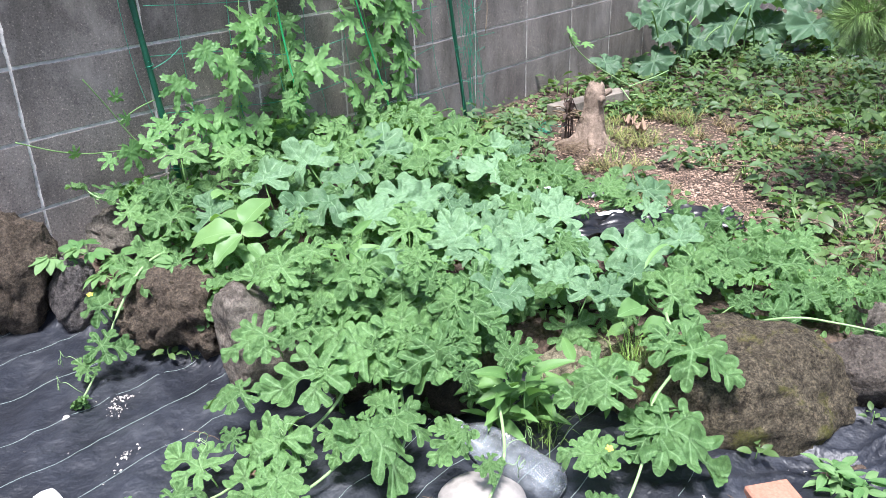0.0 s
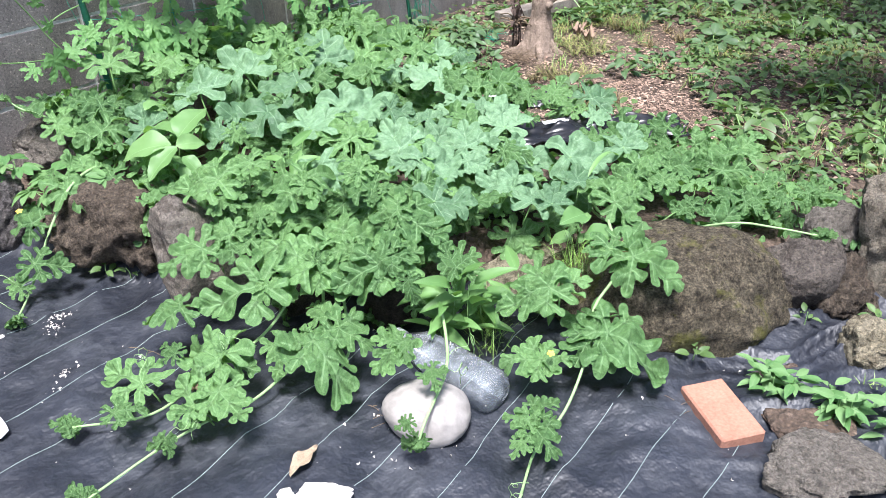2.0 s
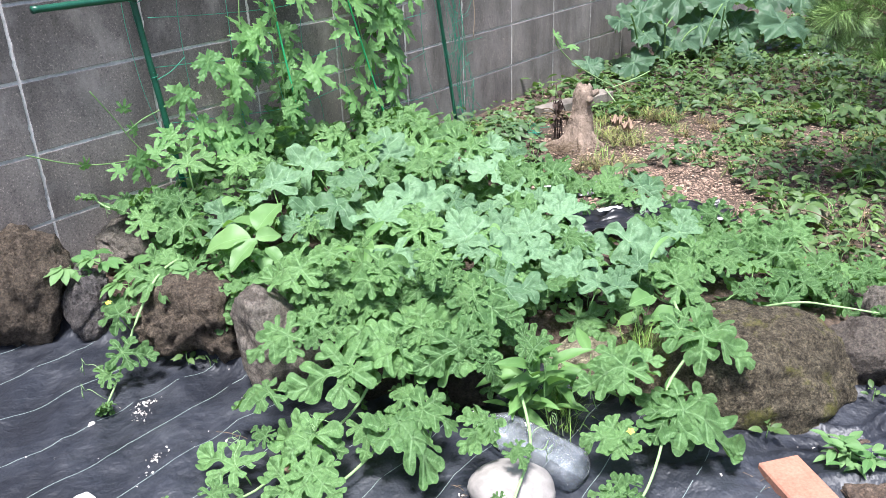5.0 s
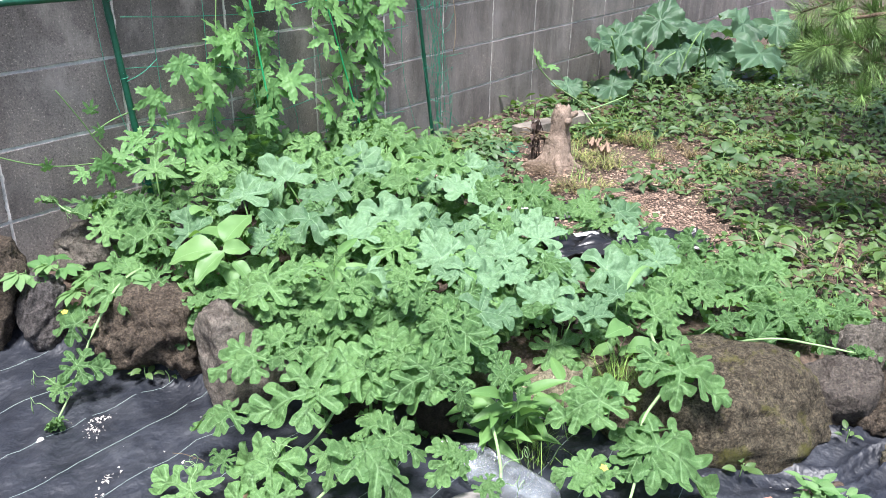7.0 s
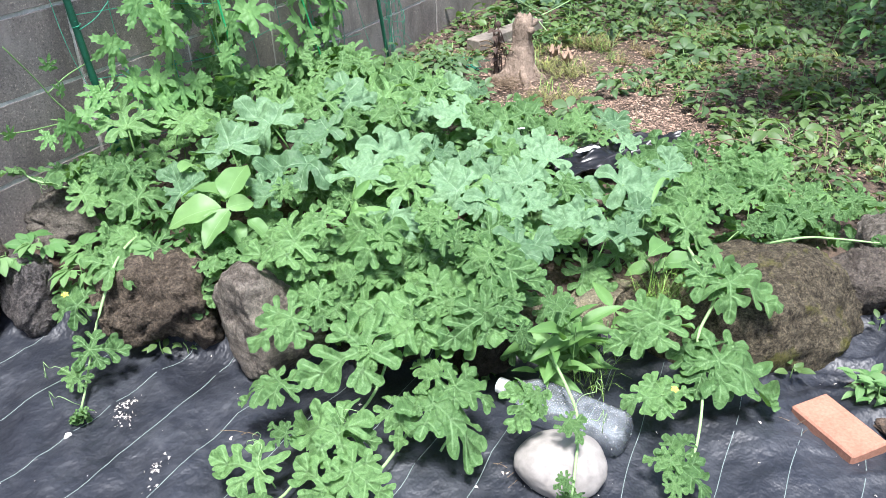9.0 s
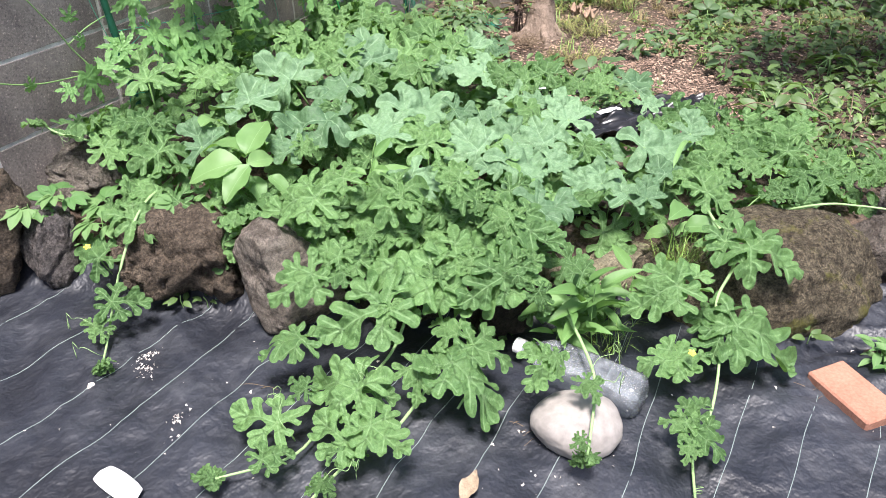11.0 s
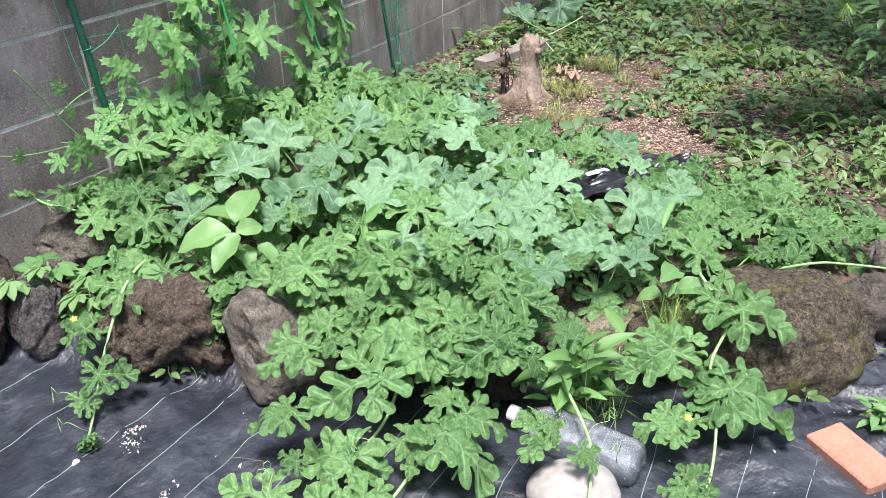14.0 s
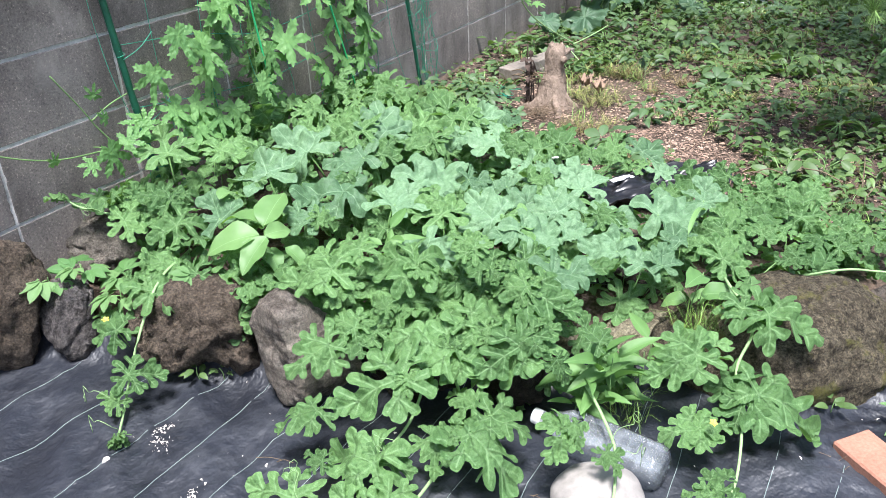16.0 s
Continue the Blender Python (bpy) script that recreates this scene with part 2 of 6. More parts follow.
R_PURPLE = rock_material("rock_purple_grey", (0.095, 0.085, 0.082), (0.21, 0.190, 0.180), grain=0.8)
R_BROWN = rock_material("rock_brown", (0.070, 0.054, 0.040), (0.175, 0.140, 0.106), grain=0.85)
R_PALE = rock_material("rock_pale", (0.175, 0.148, 0.122), (0.38, 0.335, 0.285), layers=0.6)
# for stones under the leaves: the shade there is put into the colour
R_SHADED = rock_material("rock_reddish_shaded", (0.035, 0.029, 0.024), (0.085, 0.07, 0.058), pit=0.8)
R_TAN = rock_material("rock_tan", (0.205, 0.175, 0.112), (0.409, 0.365, 0.256), (0.10, 0.10, 0.03), 0.05)
R_MOSS = rock_material("rock_mossy", (0.045, 0.036, 0.024), (0.185, 0.157, 0.108), (0.13, 0.125, 0.03), 0.09, scale=10, grain=1.0)
R_GREY = rock_material("rock_grey", (0.13, 0.115, 0.096), (0.30, 0.268, 0.225))
R_TAUPE = rock_material("rock_taupe", (0.085, 0.072, 0.062), (0.205, 0.176, 0.148))
R_BUFF = rock_material("rock_buff", (0.20, 0.17, 0.13), (0.44, 0.385, 0.30), pit=0.8, grain=0.45)
R_CREAM = rock_material("rock_cream", (0.251, 0.210, 0.135), (0.428, 0.380, 0.270), pit=0.5)


def block_material():
    m, nt, b = nodes_of("concrete_block")
    pos = world_pos(nt)
    sep = nt.nodes.new("ShaderNodeSeparateXYZ")
    nt.links.new(pos, sep.inputs[0])

    def tex(scale, detail, stretch=(1, 1, 1)):
        mp = nt.nodes.new("ShaderNodeMapping")
        mp.inputs["Scale"].default_value = stretch
        nt.links.new(pos, mp.inputs[0])
        n = nt.nodes.new("ShaderNodeTexNoise")
        n.inputs["Scale"].default_value, n.inputs["Detail"].default_value, n.inputs["Roughness"].default_value = scale, detail, 0.65
        nt.links.new(mp.outputs[0], n.inputs["Vector"])
        return n.outputs[0]

    big, streak, grit = tex(2.2, 5), tex(9, 4, (1, 1, 0.25)), tex(190, 5)
    info = nt.nodes.new("ShaderNodeObjectInfo")
    c = ramp(nt, big, [(0.32, (0.17, 0.147, 0.132)), (0.68, (0.385, 0.335, 0.30))])
    c = mixc(nt, 0.35, c, mixc(nt, info.outputs["Random"], (0.12, 0.115, 0.115), (0.28, 0.265, 0.25)))
    # soot-dark weather stain of the older, left and upper part of the wall
    stain = nt.nodes.new("ShaderNodeMapRange")
    for i, v in ((1, 0.47), (2, 0.85), (3, 0.0), (4, 1.0)):
        stain.inputs[i].default_value = v
    nt.links.new(sep.outputs[2], stain.inputs[0])
    old = nt.nodes.new("ShaderNodeMapRange")
    for i, v in ((1, 2.0), (2, 2.6), (3, 0.72), (4, 0.42)):
        old.inputs[i].default_value = v
    nt.links.new(sep.outputs[0], old.inputs[0])
    k = nt.nodes.new("ShaderNodeMath")
    k.operation = "MULTIPLY"
    nt.links.new(stain.outputs[0], k.inputs[0])
    nt.links.new(old.outputs[0], k.inputs[1])
    c = mixc(nt, k.outputs[0], c, (0.045, 0.043, 0.045))
    c = mixc(nt, 0.75, c, ramp(nt, streak, [(0.35, (0.42, 0.41, 0.40)), (0.65, (1, 1, 1))]), "MULTIPLY")
    c = mixc(nt, 0.6, c, ramp(nt, grit, [(0.36, (0.6, 0.6, 0.6)), (0.5, (0.95, 0.95, 0.95)), (0.64, (1.3, 1.28, 1.25))]), "MULTIPLY")
    # coarse pale and dark aggregate, pale lime blotches
    speck = tex(180, 2)
    c = mixc(nt, 0.8, c, ramp(nt, speck, [(0.30, (0.4, 0.4, 0.41)), (0.42, (0.9, 0.9, 0.9)), (0.62, (1.0, 1.0, 0.98)), (0.70, (2.2, 2.1, 2.0))]), "MULTIPLY")
    bloom = ramp(nt, tex(6, 6, (1, 1, 0.6)), [(0.52, (0, 0, 0)), (0.72, (0.55, 0.55, 0.55))])
    c = mixc(nt, bloom, c, (0.34, 0.31, 0.29))
    nt.links.new(c, b.inputs["Base Color"])
    b.inputs["Roughness"].default_value = 0.95
    bumped(nt, b, [(grit, 0.8, 0.003), (speck, 0.4, 0.002), (streak, 0.3, 0.003)])
    return m


M_BLOCK = block_material()
M_MORTAR = plain("mortar", (0.30, 0.285, 0.265), (0.75, 0.72, 0.68), 14, 0.95, 0.5, 0.003)


def soil_material():
    m, nt, b = nodes_of("soil")
    big, mid, fine = noise_of(nt, 1.6, 5), noise_of(nt, 45, 5, 0.7), noise_of(nt, 240, 3)
    chips = noise_of(nt, 95, kind="ShaderNodeTexVoronoi")
    c = ramp(nt, big, [(0.35, (0.06, 0.043, 0.03)), (0.65, (0.16, 0.118, 0.088))])
    c = mixc(nt, 0.55, c, ramp(nt, mid, [(0.3, (0.045, 0.03, 0.02)), (0.55, (0.15, 0.105, 0.076)), (0.72, (0.36, 0.27, 0.21))]))
    c = mixc(nt, 0.7, c, ramp(nt, chips, [(0.0, (1.2, 1.15, 1.1)), (0.6, (0.5, 0.48, 0.46))]), "MULTIPLY")
    nt.links.new(c, b.inputs["Base Color"])
    b.inputs["Roughness"].default_value = 0.97
    bumped(nt, b, [(mid, 0.9, 0.015), (chips, 0.8, 0.008), (fine, 0.5, 0.003)])
    return m


M_SOIL = soil_material()


def sheet_material():
    m, nt, b = nodes_of("weed_sheet")
    big, mid = noise_of(nt, 5, 5), noise_of(nt, 30, 5, 0.7)
    weave = noise_of(nt, 700, 2)
    c = ramp(nt, big, [(0.35, (0.011, 0.0125, 0.0175)), (0.7, (0.023, 0.0265, 0.036))])
    dust = ramp(nt, mid, [(0.58, (0, 0, 0)), (0.85, (0.16, 0.16, 0.16))])
    c = mixc(nt, dust, c, (0.10, 0.095, 0.09))
    film = mixc(nt, 1.0, ramp(nt, noise_of(nt, 4.0, 6, 0.7), [(0.47, (0, 0, 0)), (0.66, (0.55, 0.55, 0.55))]), ramp(nt, mid, [(0.4, (0.3, 0.3, 0.3)), (0.6, (1, 1, 1))]), "MULTIPLY")
    c = mixc(nt, film, c, (0.078, 0.082, 0.092))
    nt.links.new(c, b.inputs["Base Color"])
    nt.links.new(ramp(nt, mid, [(0.3, (0.40, 0.40, 0.40)), (0.75, (0.58, 0.58, 0.58))]), b.inputs["Roughness"])
    b.inputs["Specular IOR Level"].default_value = 0.5
    bumped(nt, b, [(big, 0.9, 0.035), (mid, 0.25, 0.005), (weave, 0.35, 0.0006)])
    return m


M_SHEET = sheet_material()
M_LINE = plain("woven_line", (0.14, 0.185, 0.175), (0.24, 0.29, 0.275), 40, 0.6, 0.1, 0.0005)


def bottle_material():
    m, nt, b = nodes_of("clear_plastic")
    tr, gl = nt.nodes.new("ShaderNodeBsdfTransparent"), nt.nodes.new("ShaderNodeBsdfGlossy")
    tr.inputs[0].default_value = (0.93, 0.95, 0.96, 1)
    gl.inputs["Roughness"].default_value = 0.05
    b.inputs["Base Color"].default_value = (0.80, 0.85, 0.88, 1)
    b.inputs["Roughness"].default_value = 0.2
    lw = nt.nodes.new("ShaderNodeLayerWeight")
    lw.inputs[0].default_value = 0.16
    m1, m2 = nt.nodes.new("ShaderNodeMixShader"), nt.nodes.new("ShaderNodeMixShader")
    nt.links.new(ramp(nt, noise_of(nt, 40, 5), [(0.4, (0.08, 0.08, 0.08)), (0.75, (0.24, 0.24, 0.24))]), m1.inputs[0])
    nt.links.new(tr.outputs[0], m1.inputs[1])
    nt.links.new(b.outputs[0], m1.inputs[2])
    nt.links.new(lw.outputs[0], m2.inputs[0])
    nt.links.new(m1.outputs[0], m2.inputs[1])
    nt.links.new(gl.outputs[0], m2.inputs[2])
    nt.links.new(m2.outputs[0], nt.nodes["Material Output"].inputs[0])
    return m


M_BOTTLE = bottle_material()


# ---- mesh helpers ----
def mesh_of(name, verts, faces, material, uvs=None, smooth=True, mats=None, index=None):
    me = bpy.data.meshes.new(name)
    me.from_pydata([tuple(v) for v in verts], [], faces)
    if uvs is not None:
        layer = me.uv_layers.new(name="UVMap")
        for loop in me.loops:
            layer.data[loop.index].uv = uvs[loop.vertex_index]
    for mt in (mats or [material]):
        me.materials.append(mt)
    if index:
        me.polygons.foreach_set("material_index", index)
    me.polygons.foreach_set("use_smooth", [smooth] * len(me.polygons))
    me.update()
    return me


def child(name, me, parent, m=None, label=""):
    ob = new(name, me)
    ob.parent = parent
    if m is not None:
        ob.matrix_basis = m
    return tagged(ob, label)


def smoothstep(a, b, x):
    t = min(1.0, max(0.0, (x - a) / (b - a)))
    return t * t * (3 - 2 * t)


def tube(points, radii, sides=6, close=True):
    """Vertices and faces of a bent, tapering rod."""
    pts = [Vector(p) for p in points]
    verts, faces = [], []
    ref = Vector((0.31, 0.2, 0.93))
    for i, p in enumerate(pts):
        d = (pts[min(i + 1, len(pts) - 1)] - pts[max(i - 1, 0)]).normalized()
        a = d.cross(ref if abs(d.dot(ref)) < 0.95 else Vector((1, 0, 0))).normalized()
        b = d.cross(a)
        r = radii[min(i, len(radii) - 1)]
        for s in range(sides):
            w = 2 * math.pi * s / sides
            verts.append(p + a * (r * math.cos(w)) + b * (r * math.sin(w)))
    for i in range(len(pts) - 1):
        for s in range(sides):
            a, b = i * sides + s, i * sides + (s + 1) % sides
            faces.append((a, b, b + sides, a + sides))
    if close:
        faces.append(tuple(range(sides - 1, -1, -1)))
        faces.append(tuple(range((len(pts) - 1) * sides, len(pts) * sides)))
    return verts, faces


def curve_through(points, n=6):
    """Smooth line through the points."""
    P = [Vector(p) for p in points]
    P = [P[0] * 2 - P[1]] + P + [P[-1] * 2 - P[-2]]
    out = []
    for i in range(1, len(P) - 2):
        for k in range(n):
            t = k / n
            out.append(0.5 * ((2 * P[i]) + (P[i + 1] - P[i - 1]) * t + (2 * P[i - 1] - 5 * P[i] + 4 * P[i + 1] - P[i + 2]) * t * t
                              + (3 * P[i] - P[i - 1] - 3 * P[i + 1] + P[i + 2]) * t ** 3))
    out.append(P[-2])
    return out


def merge(parts):
    verts, faces = [], []
    for v, f in parts:
        k = len(verts)
        verts += list(v)
        faces += [tuple(i + k for i in q) for q in f]
    return verts, faces


# ---- leaf shapes ----
def radial_leaf(name, radius, veins, rng, material, n=110, droop=0.25, fold=0.10, wave=0.05, crinkle=0.02, stalk=0.55, rings=(0.3, 0.55, 0.8, 1.0), stalk_r=0.014):
    """Flat lobed blade about the stalk's end, of unit length along +y, then bent; with its stalk below."""
    verts, uvs, faces = [Vector((0, 0, 0))], [(0.0, 0.0)], []
    ph, seed = rng.uniform(0, 6.28), Vector((rng.uniform(0, 50), rng.uniform(0, 50), 0))
    dirs = [(math.sin(radians(a)), math.cos(radians(a))) for a in veins]

    def lift(x, y):
        r2 = x * x + y * y
        th = math.atan2(x, y)
        u = min((abs(x * dy - y * dx) if x * dx + y * dy > 0 else math.hypot(x, y)) for dx, dy in dirs)
        z = -droop * r2 + fold * min(u, 0.25) * 1.6 + wave * math.sin(3 * th + ph) * math.sqrt(r2)
        z += crinkle * noise.noise(Vector((x * 6, y * 6, 0)) + seed) + 2.2 * crinkle * noise.noise(Vector((x * 2.2, y * 2.2, 3)) + seed) * r2 ** 0.5
        return Vector((x, y, z)), (u, math.sqrt(r2))

    for f in rings:
        for i in range(n):
            th = 2 * math.pi * i / n
            r = radius(th) * f
            v, uv = lift(r * math.sin(th), r * math.cos(th))
            verts.append(v)
            uvs.append(uv)
    for i in range(n):
        j = (i + 1) % n
        faces.append((0, 1 + j, 1 + i))
        for k in range(len(rings) - 1):
            a, b = 1 + k * n, 1 + (k + 1) * n
            faces.append((a + i, a + j, b + j, b + i))
    nb = len(faces)
    sv, sf = tube(curve_through([(0, 0.02, -0.005), (0, -0.1, -0.08), (0, -0.22, -stalk * 0.55), (0, -0.26, -stalk)], 3), [stalk_r, stalk_r * 1.25], 5)
    k = len(verts)
    verts += sv
    uvs += [(0.5, 0.5)] * len(sv)
    faces += [tuple(i + k for i in q) for q in sf]
    return mesh_of(name, verts, faces, None, uvs, mats=[material, M_STALK], index=[0] * nb + [1] * len(sf))


def lobed_leaf(name, strokes, veins, rng, material, cell=0.024, droop=0.25, wave=0.06, crinkle=0.03, quilt=1.25, stalk=0.55, blend=0.03, stalk_r=0.014, ragged=0.02):
    """Blade grown round tapering strokes (x0, y0, r0, x1, y1, r1), cut from a fine net, so that lobes end round and the gaps between them stay open."""
    S = np.array(strokes)
    lo = np.array([min(S[:, 0].min(), S[:, 3].min()) - 0.2, min(S[:, 1].min(), S[:, 4].min()) - 0.2])
    hi = np.array([max(S[:, 0].max(), S[:, 3].max()) + 0.2, max(S[:, 1].max(), S[:, 4].max()) + 0.2])
    nx, ny = [int(k) + 2 for k in (hi - lo) / cell]
    X, Y = np.meshgrid(lo[0] + cell * np.arange(nx), lo[1] + cell * np.arange(ny))

    def reach(x, y):
        total = 0.0
        for x0, y0, r0, x1, y1, r1 in S:
            dx, dy = x1 - x0, y1 - y0
            t = np.clip(((x - x0) * dx + (y - y0) * dy) / (dx * dx + dy * dy + 1e-9), 0, 1)
            d = np.hypot(x - x0 - t * dx, y - y0 - t * dy) - (r0 + (r1 - r0) * t)
            total = total + np.exp(-d / blend * 2.2)
        return np.log(total) * blend / 2.2

    o = Vector((rng.uniform(0, 50), 0, 0))
    G = reach(X, Y) + ragged * np.array([[noise.noise(Vector((x * 11, y * 11, 2)) + o) + 0.6 * noise.noise(Vector((x * 23, y * 23, 5)) + o) for x in X[0]] for y in Y[:, 0]])
    # gaps that do not reach the rim close up
    rim = np.zeros(G.shape, bool)
    rim[0, :] = rim[-1, :] = rim[:, 0] = rim[:, -1] = True
    while True:
        wide = rim.copy()
        wide[1:] |= rim[:-1]
        wide[:-1] |= rim[1:]
        wide[:, 1:] |= rim[:, :-1]
        wide[:, :-1] |= rim[:, 1:]
        wide &= G <= 0
        if (wide == rim).all():
            break
        rim = wide
    G = np.where((G <= 0) & ~rim, 0.01, G)
    pts, faces, at = [], [], {}

    def corner(i, j):
        if (i, j) not in at:
            at[(i, j)] = len(pts)
            pts.append((X[j, i], Y[j, i]))
        return at[(i, j)]

    def cross(i, j, k, l):
        key = (min((i, j), (k, l)), max((i, j), (k, l)))
        if key not in at:
            (i, j), (k, l) = key
            t = G[j, i] / (G[j, i] - G[l, k])
            at[key] = len(pts)
            pts.append((X[j, i] + t * (X[l, k] - X[j, i]), Y[j, i] + t * (Y[l, k] - Y[j, i])))
        return at[key]

    for j in range(ny - 1):
        for i in range(nx - 1):
            ring = [(i, j), (i + 1, j), (i + 1, j + 1), (i, j + 1)]
            face = []
            for a, b in zip(ring, ring[1:] + ring[:1]):
                ina, inb = G[a[1], a[0]] > 0, G[b[1], b[0]] > 0
                if ina:
                    face.append(corner(*a))
                if ina != inb:
                    face.append(cross(*a, *b))
            if len(face) > 2:
                faces.append(tuple(face))
    seed, ph = Vector((rng.uniform(0, 50), rng.uniform(0, 50), 0)), rng.uniform(0, 6.28)
    verts, uvs = [], []
    for x, y in pts:
        u, along = 9.0, 0.0
        for k, (x0, y0, x1, y1) in enumerate(veins):
            dx, dy = x1 - x0, y1 - y0
            t = min(1, max(0, ((x - x0) * dx + (y - y0) * dy) / (dx * dx + dy * dy)))
            d = math.hypot(x - x0 - t * dx, y - y0 - t * dy)
            if d < u:
                u, along = d, t * math.hypot(dx, dy) - d + 0.03 * k
        r2 = x * x + y * y
        z = -droop * r2 * (0.7 + 0.3 * math.sin(math.atan2(x, y) * 2 + ph)) + quilt * min(u, 0.07) * (0.6 + noise.noise(Vector((x * 5, y * 5, 1)) + seed))
        z += wave * noise.noise(Vector((x * 2.6, y * 2.6, 7)) + seed) * (0.4 + math.sqrt(r2)) * 1.7 + crinkle * noise.noise(Vector((x * 9, y * 9, 3)) + seed)
        verts.append((x, y, z))
        uvs.append((u, along))
    nb = len(faces)
    sv, sf = tube(curve_through([(0, 0.02, -0.005), (0, -0.1, -0.08), (0, -0.22, -stalk * 0.55), (0, -0.26, -stalk)], 3), [stalk_r, stalk_r * 1.25], 5)
    k = len(verts)
    verts += sv
    uvs += [(0.5, 0.5)] * len(sv)
    faces += [tuple(i + k for i in q) for q in sf]
    return mesh_of(name, verts, faces, None, uvs, mats=[material, M_STALK], index=[0] * nb + [1] * len(sf))


def melon_leaf(i, material):
    """Watermelon leaf: a long middle lobe and two pairs of side lobes, all with round fingers."""
    rng = random.Random(100 + i)
    j = lambda v, k=0.12: v * rng.uniform(1 - k, 1 + k)
    S, V = [(0, 0, 0.06, 0, 0.88, j(0.115)), (0, 0.02, 0.10, 0, 0.16, 0.09)], [(0, 0, 0, 1.0)]
    for s in (-1, 1):
        def lobe(x0, y0, x1, y1, r, r0=0.055):
            x1, y1 = j(x1), j(y1)
            S.append((s * x0, y0, r0, s * x1, y1, j(r)))
            V.append((s * x0, y0, s * x1, y1))
        lobe(0, 0.34, 0.29, 0.56, 0.105, 0.055)
        lobe(0, 0.64, 0.18, 0.83, 0.078, 0.05)
        lobe(0, 0.0, 0.50, 0.22, 0.108, 0.06)
        lobe(0.24, 0.10, 0.33, 0.37, 0.075, 0.05)
        lobe(0.28, 0.12, 0.53, -0.02, 0.08, 0.05)
        lobe(0, 0.0, 0.38, -0.32, 0.108, 0.06)
        lobe(0.14, -0.12, 0.11, -0.38, 0.07, 0.05)
    return lobed_leaf("leaf_blade", S, V, rng, material, droop=rng.uniform(0.15, 0.45), wave=rng.uniform(0.10, 0.2), crinkle=0.04, quilt=1.0, ragged=0.014, blend=0.024)


def broad_leaf(i, material):
    """Older watermelon leaf: few wide round lobes, smooth and cupped, the cuts between them narrow."""
    rng = random.Random(120 + i)
    j = lambda v, k=0.12: v * rng.uniform(1 - k, 1 + k)
    S, V = [(0, 0, 0.09, 0, 0.82, j(0.17)), (0, 0, 0.13, 0, 0.12, 0.13)], [(0, 0, 0, 1.0)]
    for s in (-1, 1):
        def lobe(x0, y0, x1, y1, r, r0=0.09):
            x1, y1 = j(x1), j(y1)
            S.append((s * x0, y0, r0, s * x1, y1, j(r)))
            V.append((s * x0, y0, s * x1 * 1.1, y1 * 1.05))
        lobe(0, 0.40, 0.30, 0.62, 0.15, 0.07)
        lobe(0, 0.0, 0.54, 0.20, 0.16, 0.08)
        lobe(0.30, 0.11, 0.40, 0.40, 0.10, 0.07)
        lobe(0, 0.0, 0.40, -0.28, 0.15, 0.08)
    return lobed_leaf("leaf_blade", S, V, rng, material, droop=rng.uniform(0.02, 0.2), wave=rng.uniform(0.10, 0.17), crinkle=0.03, quilt=0.9, ragged=0.014, blend=0.02)


def goya_leaf(i, material=None):
    """Bitter melon leaf: five to seven broad pointed lobes with coarse teeth."""
    rng = random.Random(200 + i)
    S, V = [(0, 0.02, 0.18, 0, 0.12, 0.20)], []
    for a, ln in ((0, 1.0), (46, 0.86), (-46, 0.86), (98, 0.64), (-98, 0.64), (142, 0.38), (-142, 0.38)):
        a, ln = radians(a + rng.uniform(-5, 5)), ln * rng.uniform(0.9, 1.08)
        dx, dy = math.sin(a), math.cos(a)
        S.append((0, 0, 0.06, dx * ln * 0.6, dy * ln * 0.6, 0.125))
        S.append((dx * ln * 0.55, dy * ln * 0.55, 0.125, dx * ln, dy * ln, 0.015))
        V.append((0, 0, dx * ln, dy * ln))
        for t in (0.45, 0.68):
            for s in (-1, 1):
                b = a + s * 0.75
                px, py = dx * ln * t, dy * ln * t
                S.append((px, py, 0.07, px + math.sin(b) * 0.17, py + math.cos(b) * 0.17, 0.02))
    return lobed_leaf("goya_blade", S, V, rng, material or M_GOYA, 0.03, droop=rng.uniform(0.04, 0.22), wave=0.05, crinkle=0.02, quilt=0.25, blend=0.02, ragged=0.01)


def squash_leaf(i):
    """Big round squash leaf: five shallow corners, a wavy rim, the blade raised between its veins."""
    rng = random.Random(300 + i)

    def radius(th):
        back = abs((th + math.pi) % (2 * math.pi) - math.pi)
        notch = 1 - 0.8 * smoothstep(2.7, 3.12, back)
        return (0.90 + 0.045 * math.cos(5 * th + 0.2 * i) + 0.02 * math.sin(23 * th + i) + 0.012 * math.sin(41 * th)) * notch

    return radial_leaf("squash_blade", radius, (0, 36, -36, 72, -72, 110, -110, 148, -148), rng, M_SQUASH, 120, droop=0.16, fold=0.36, wave=0.22, crinkle=0.12, stalk=0.9, rings=(0.15, 0.3, 0.45, 0.6, 0.75, 0.88, 1.0))


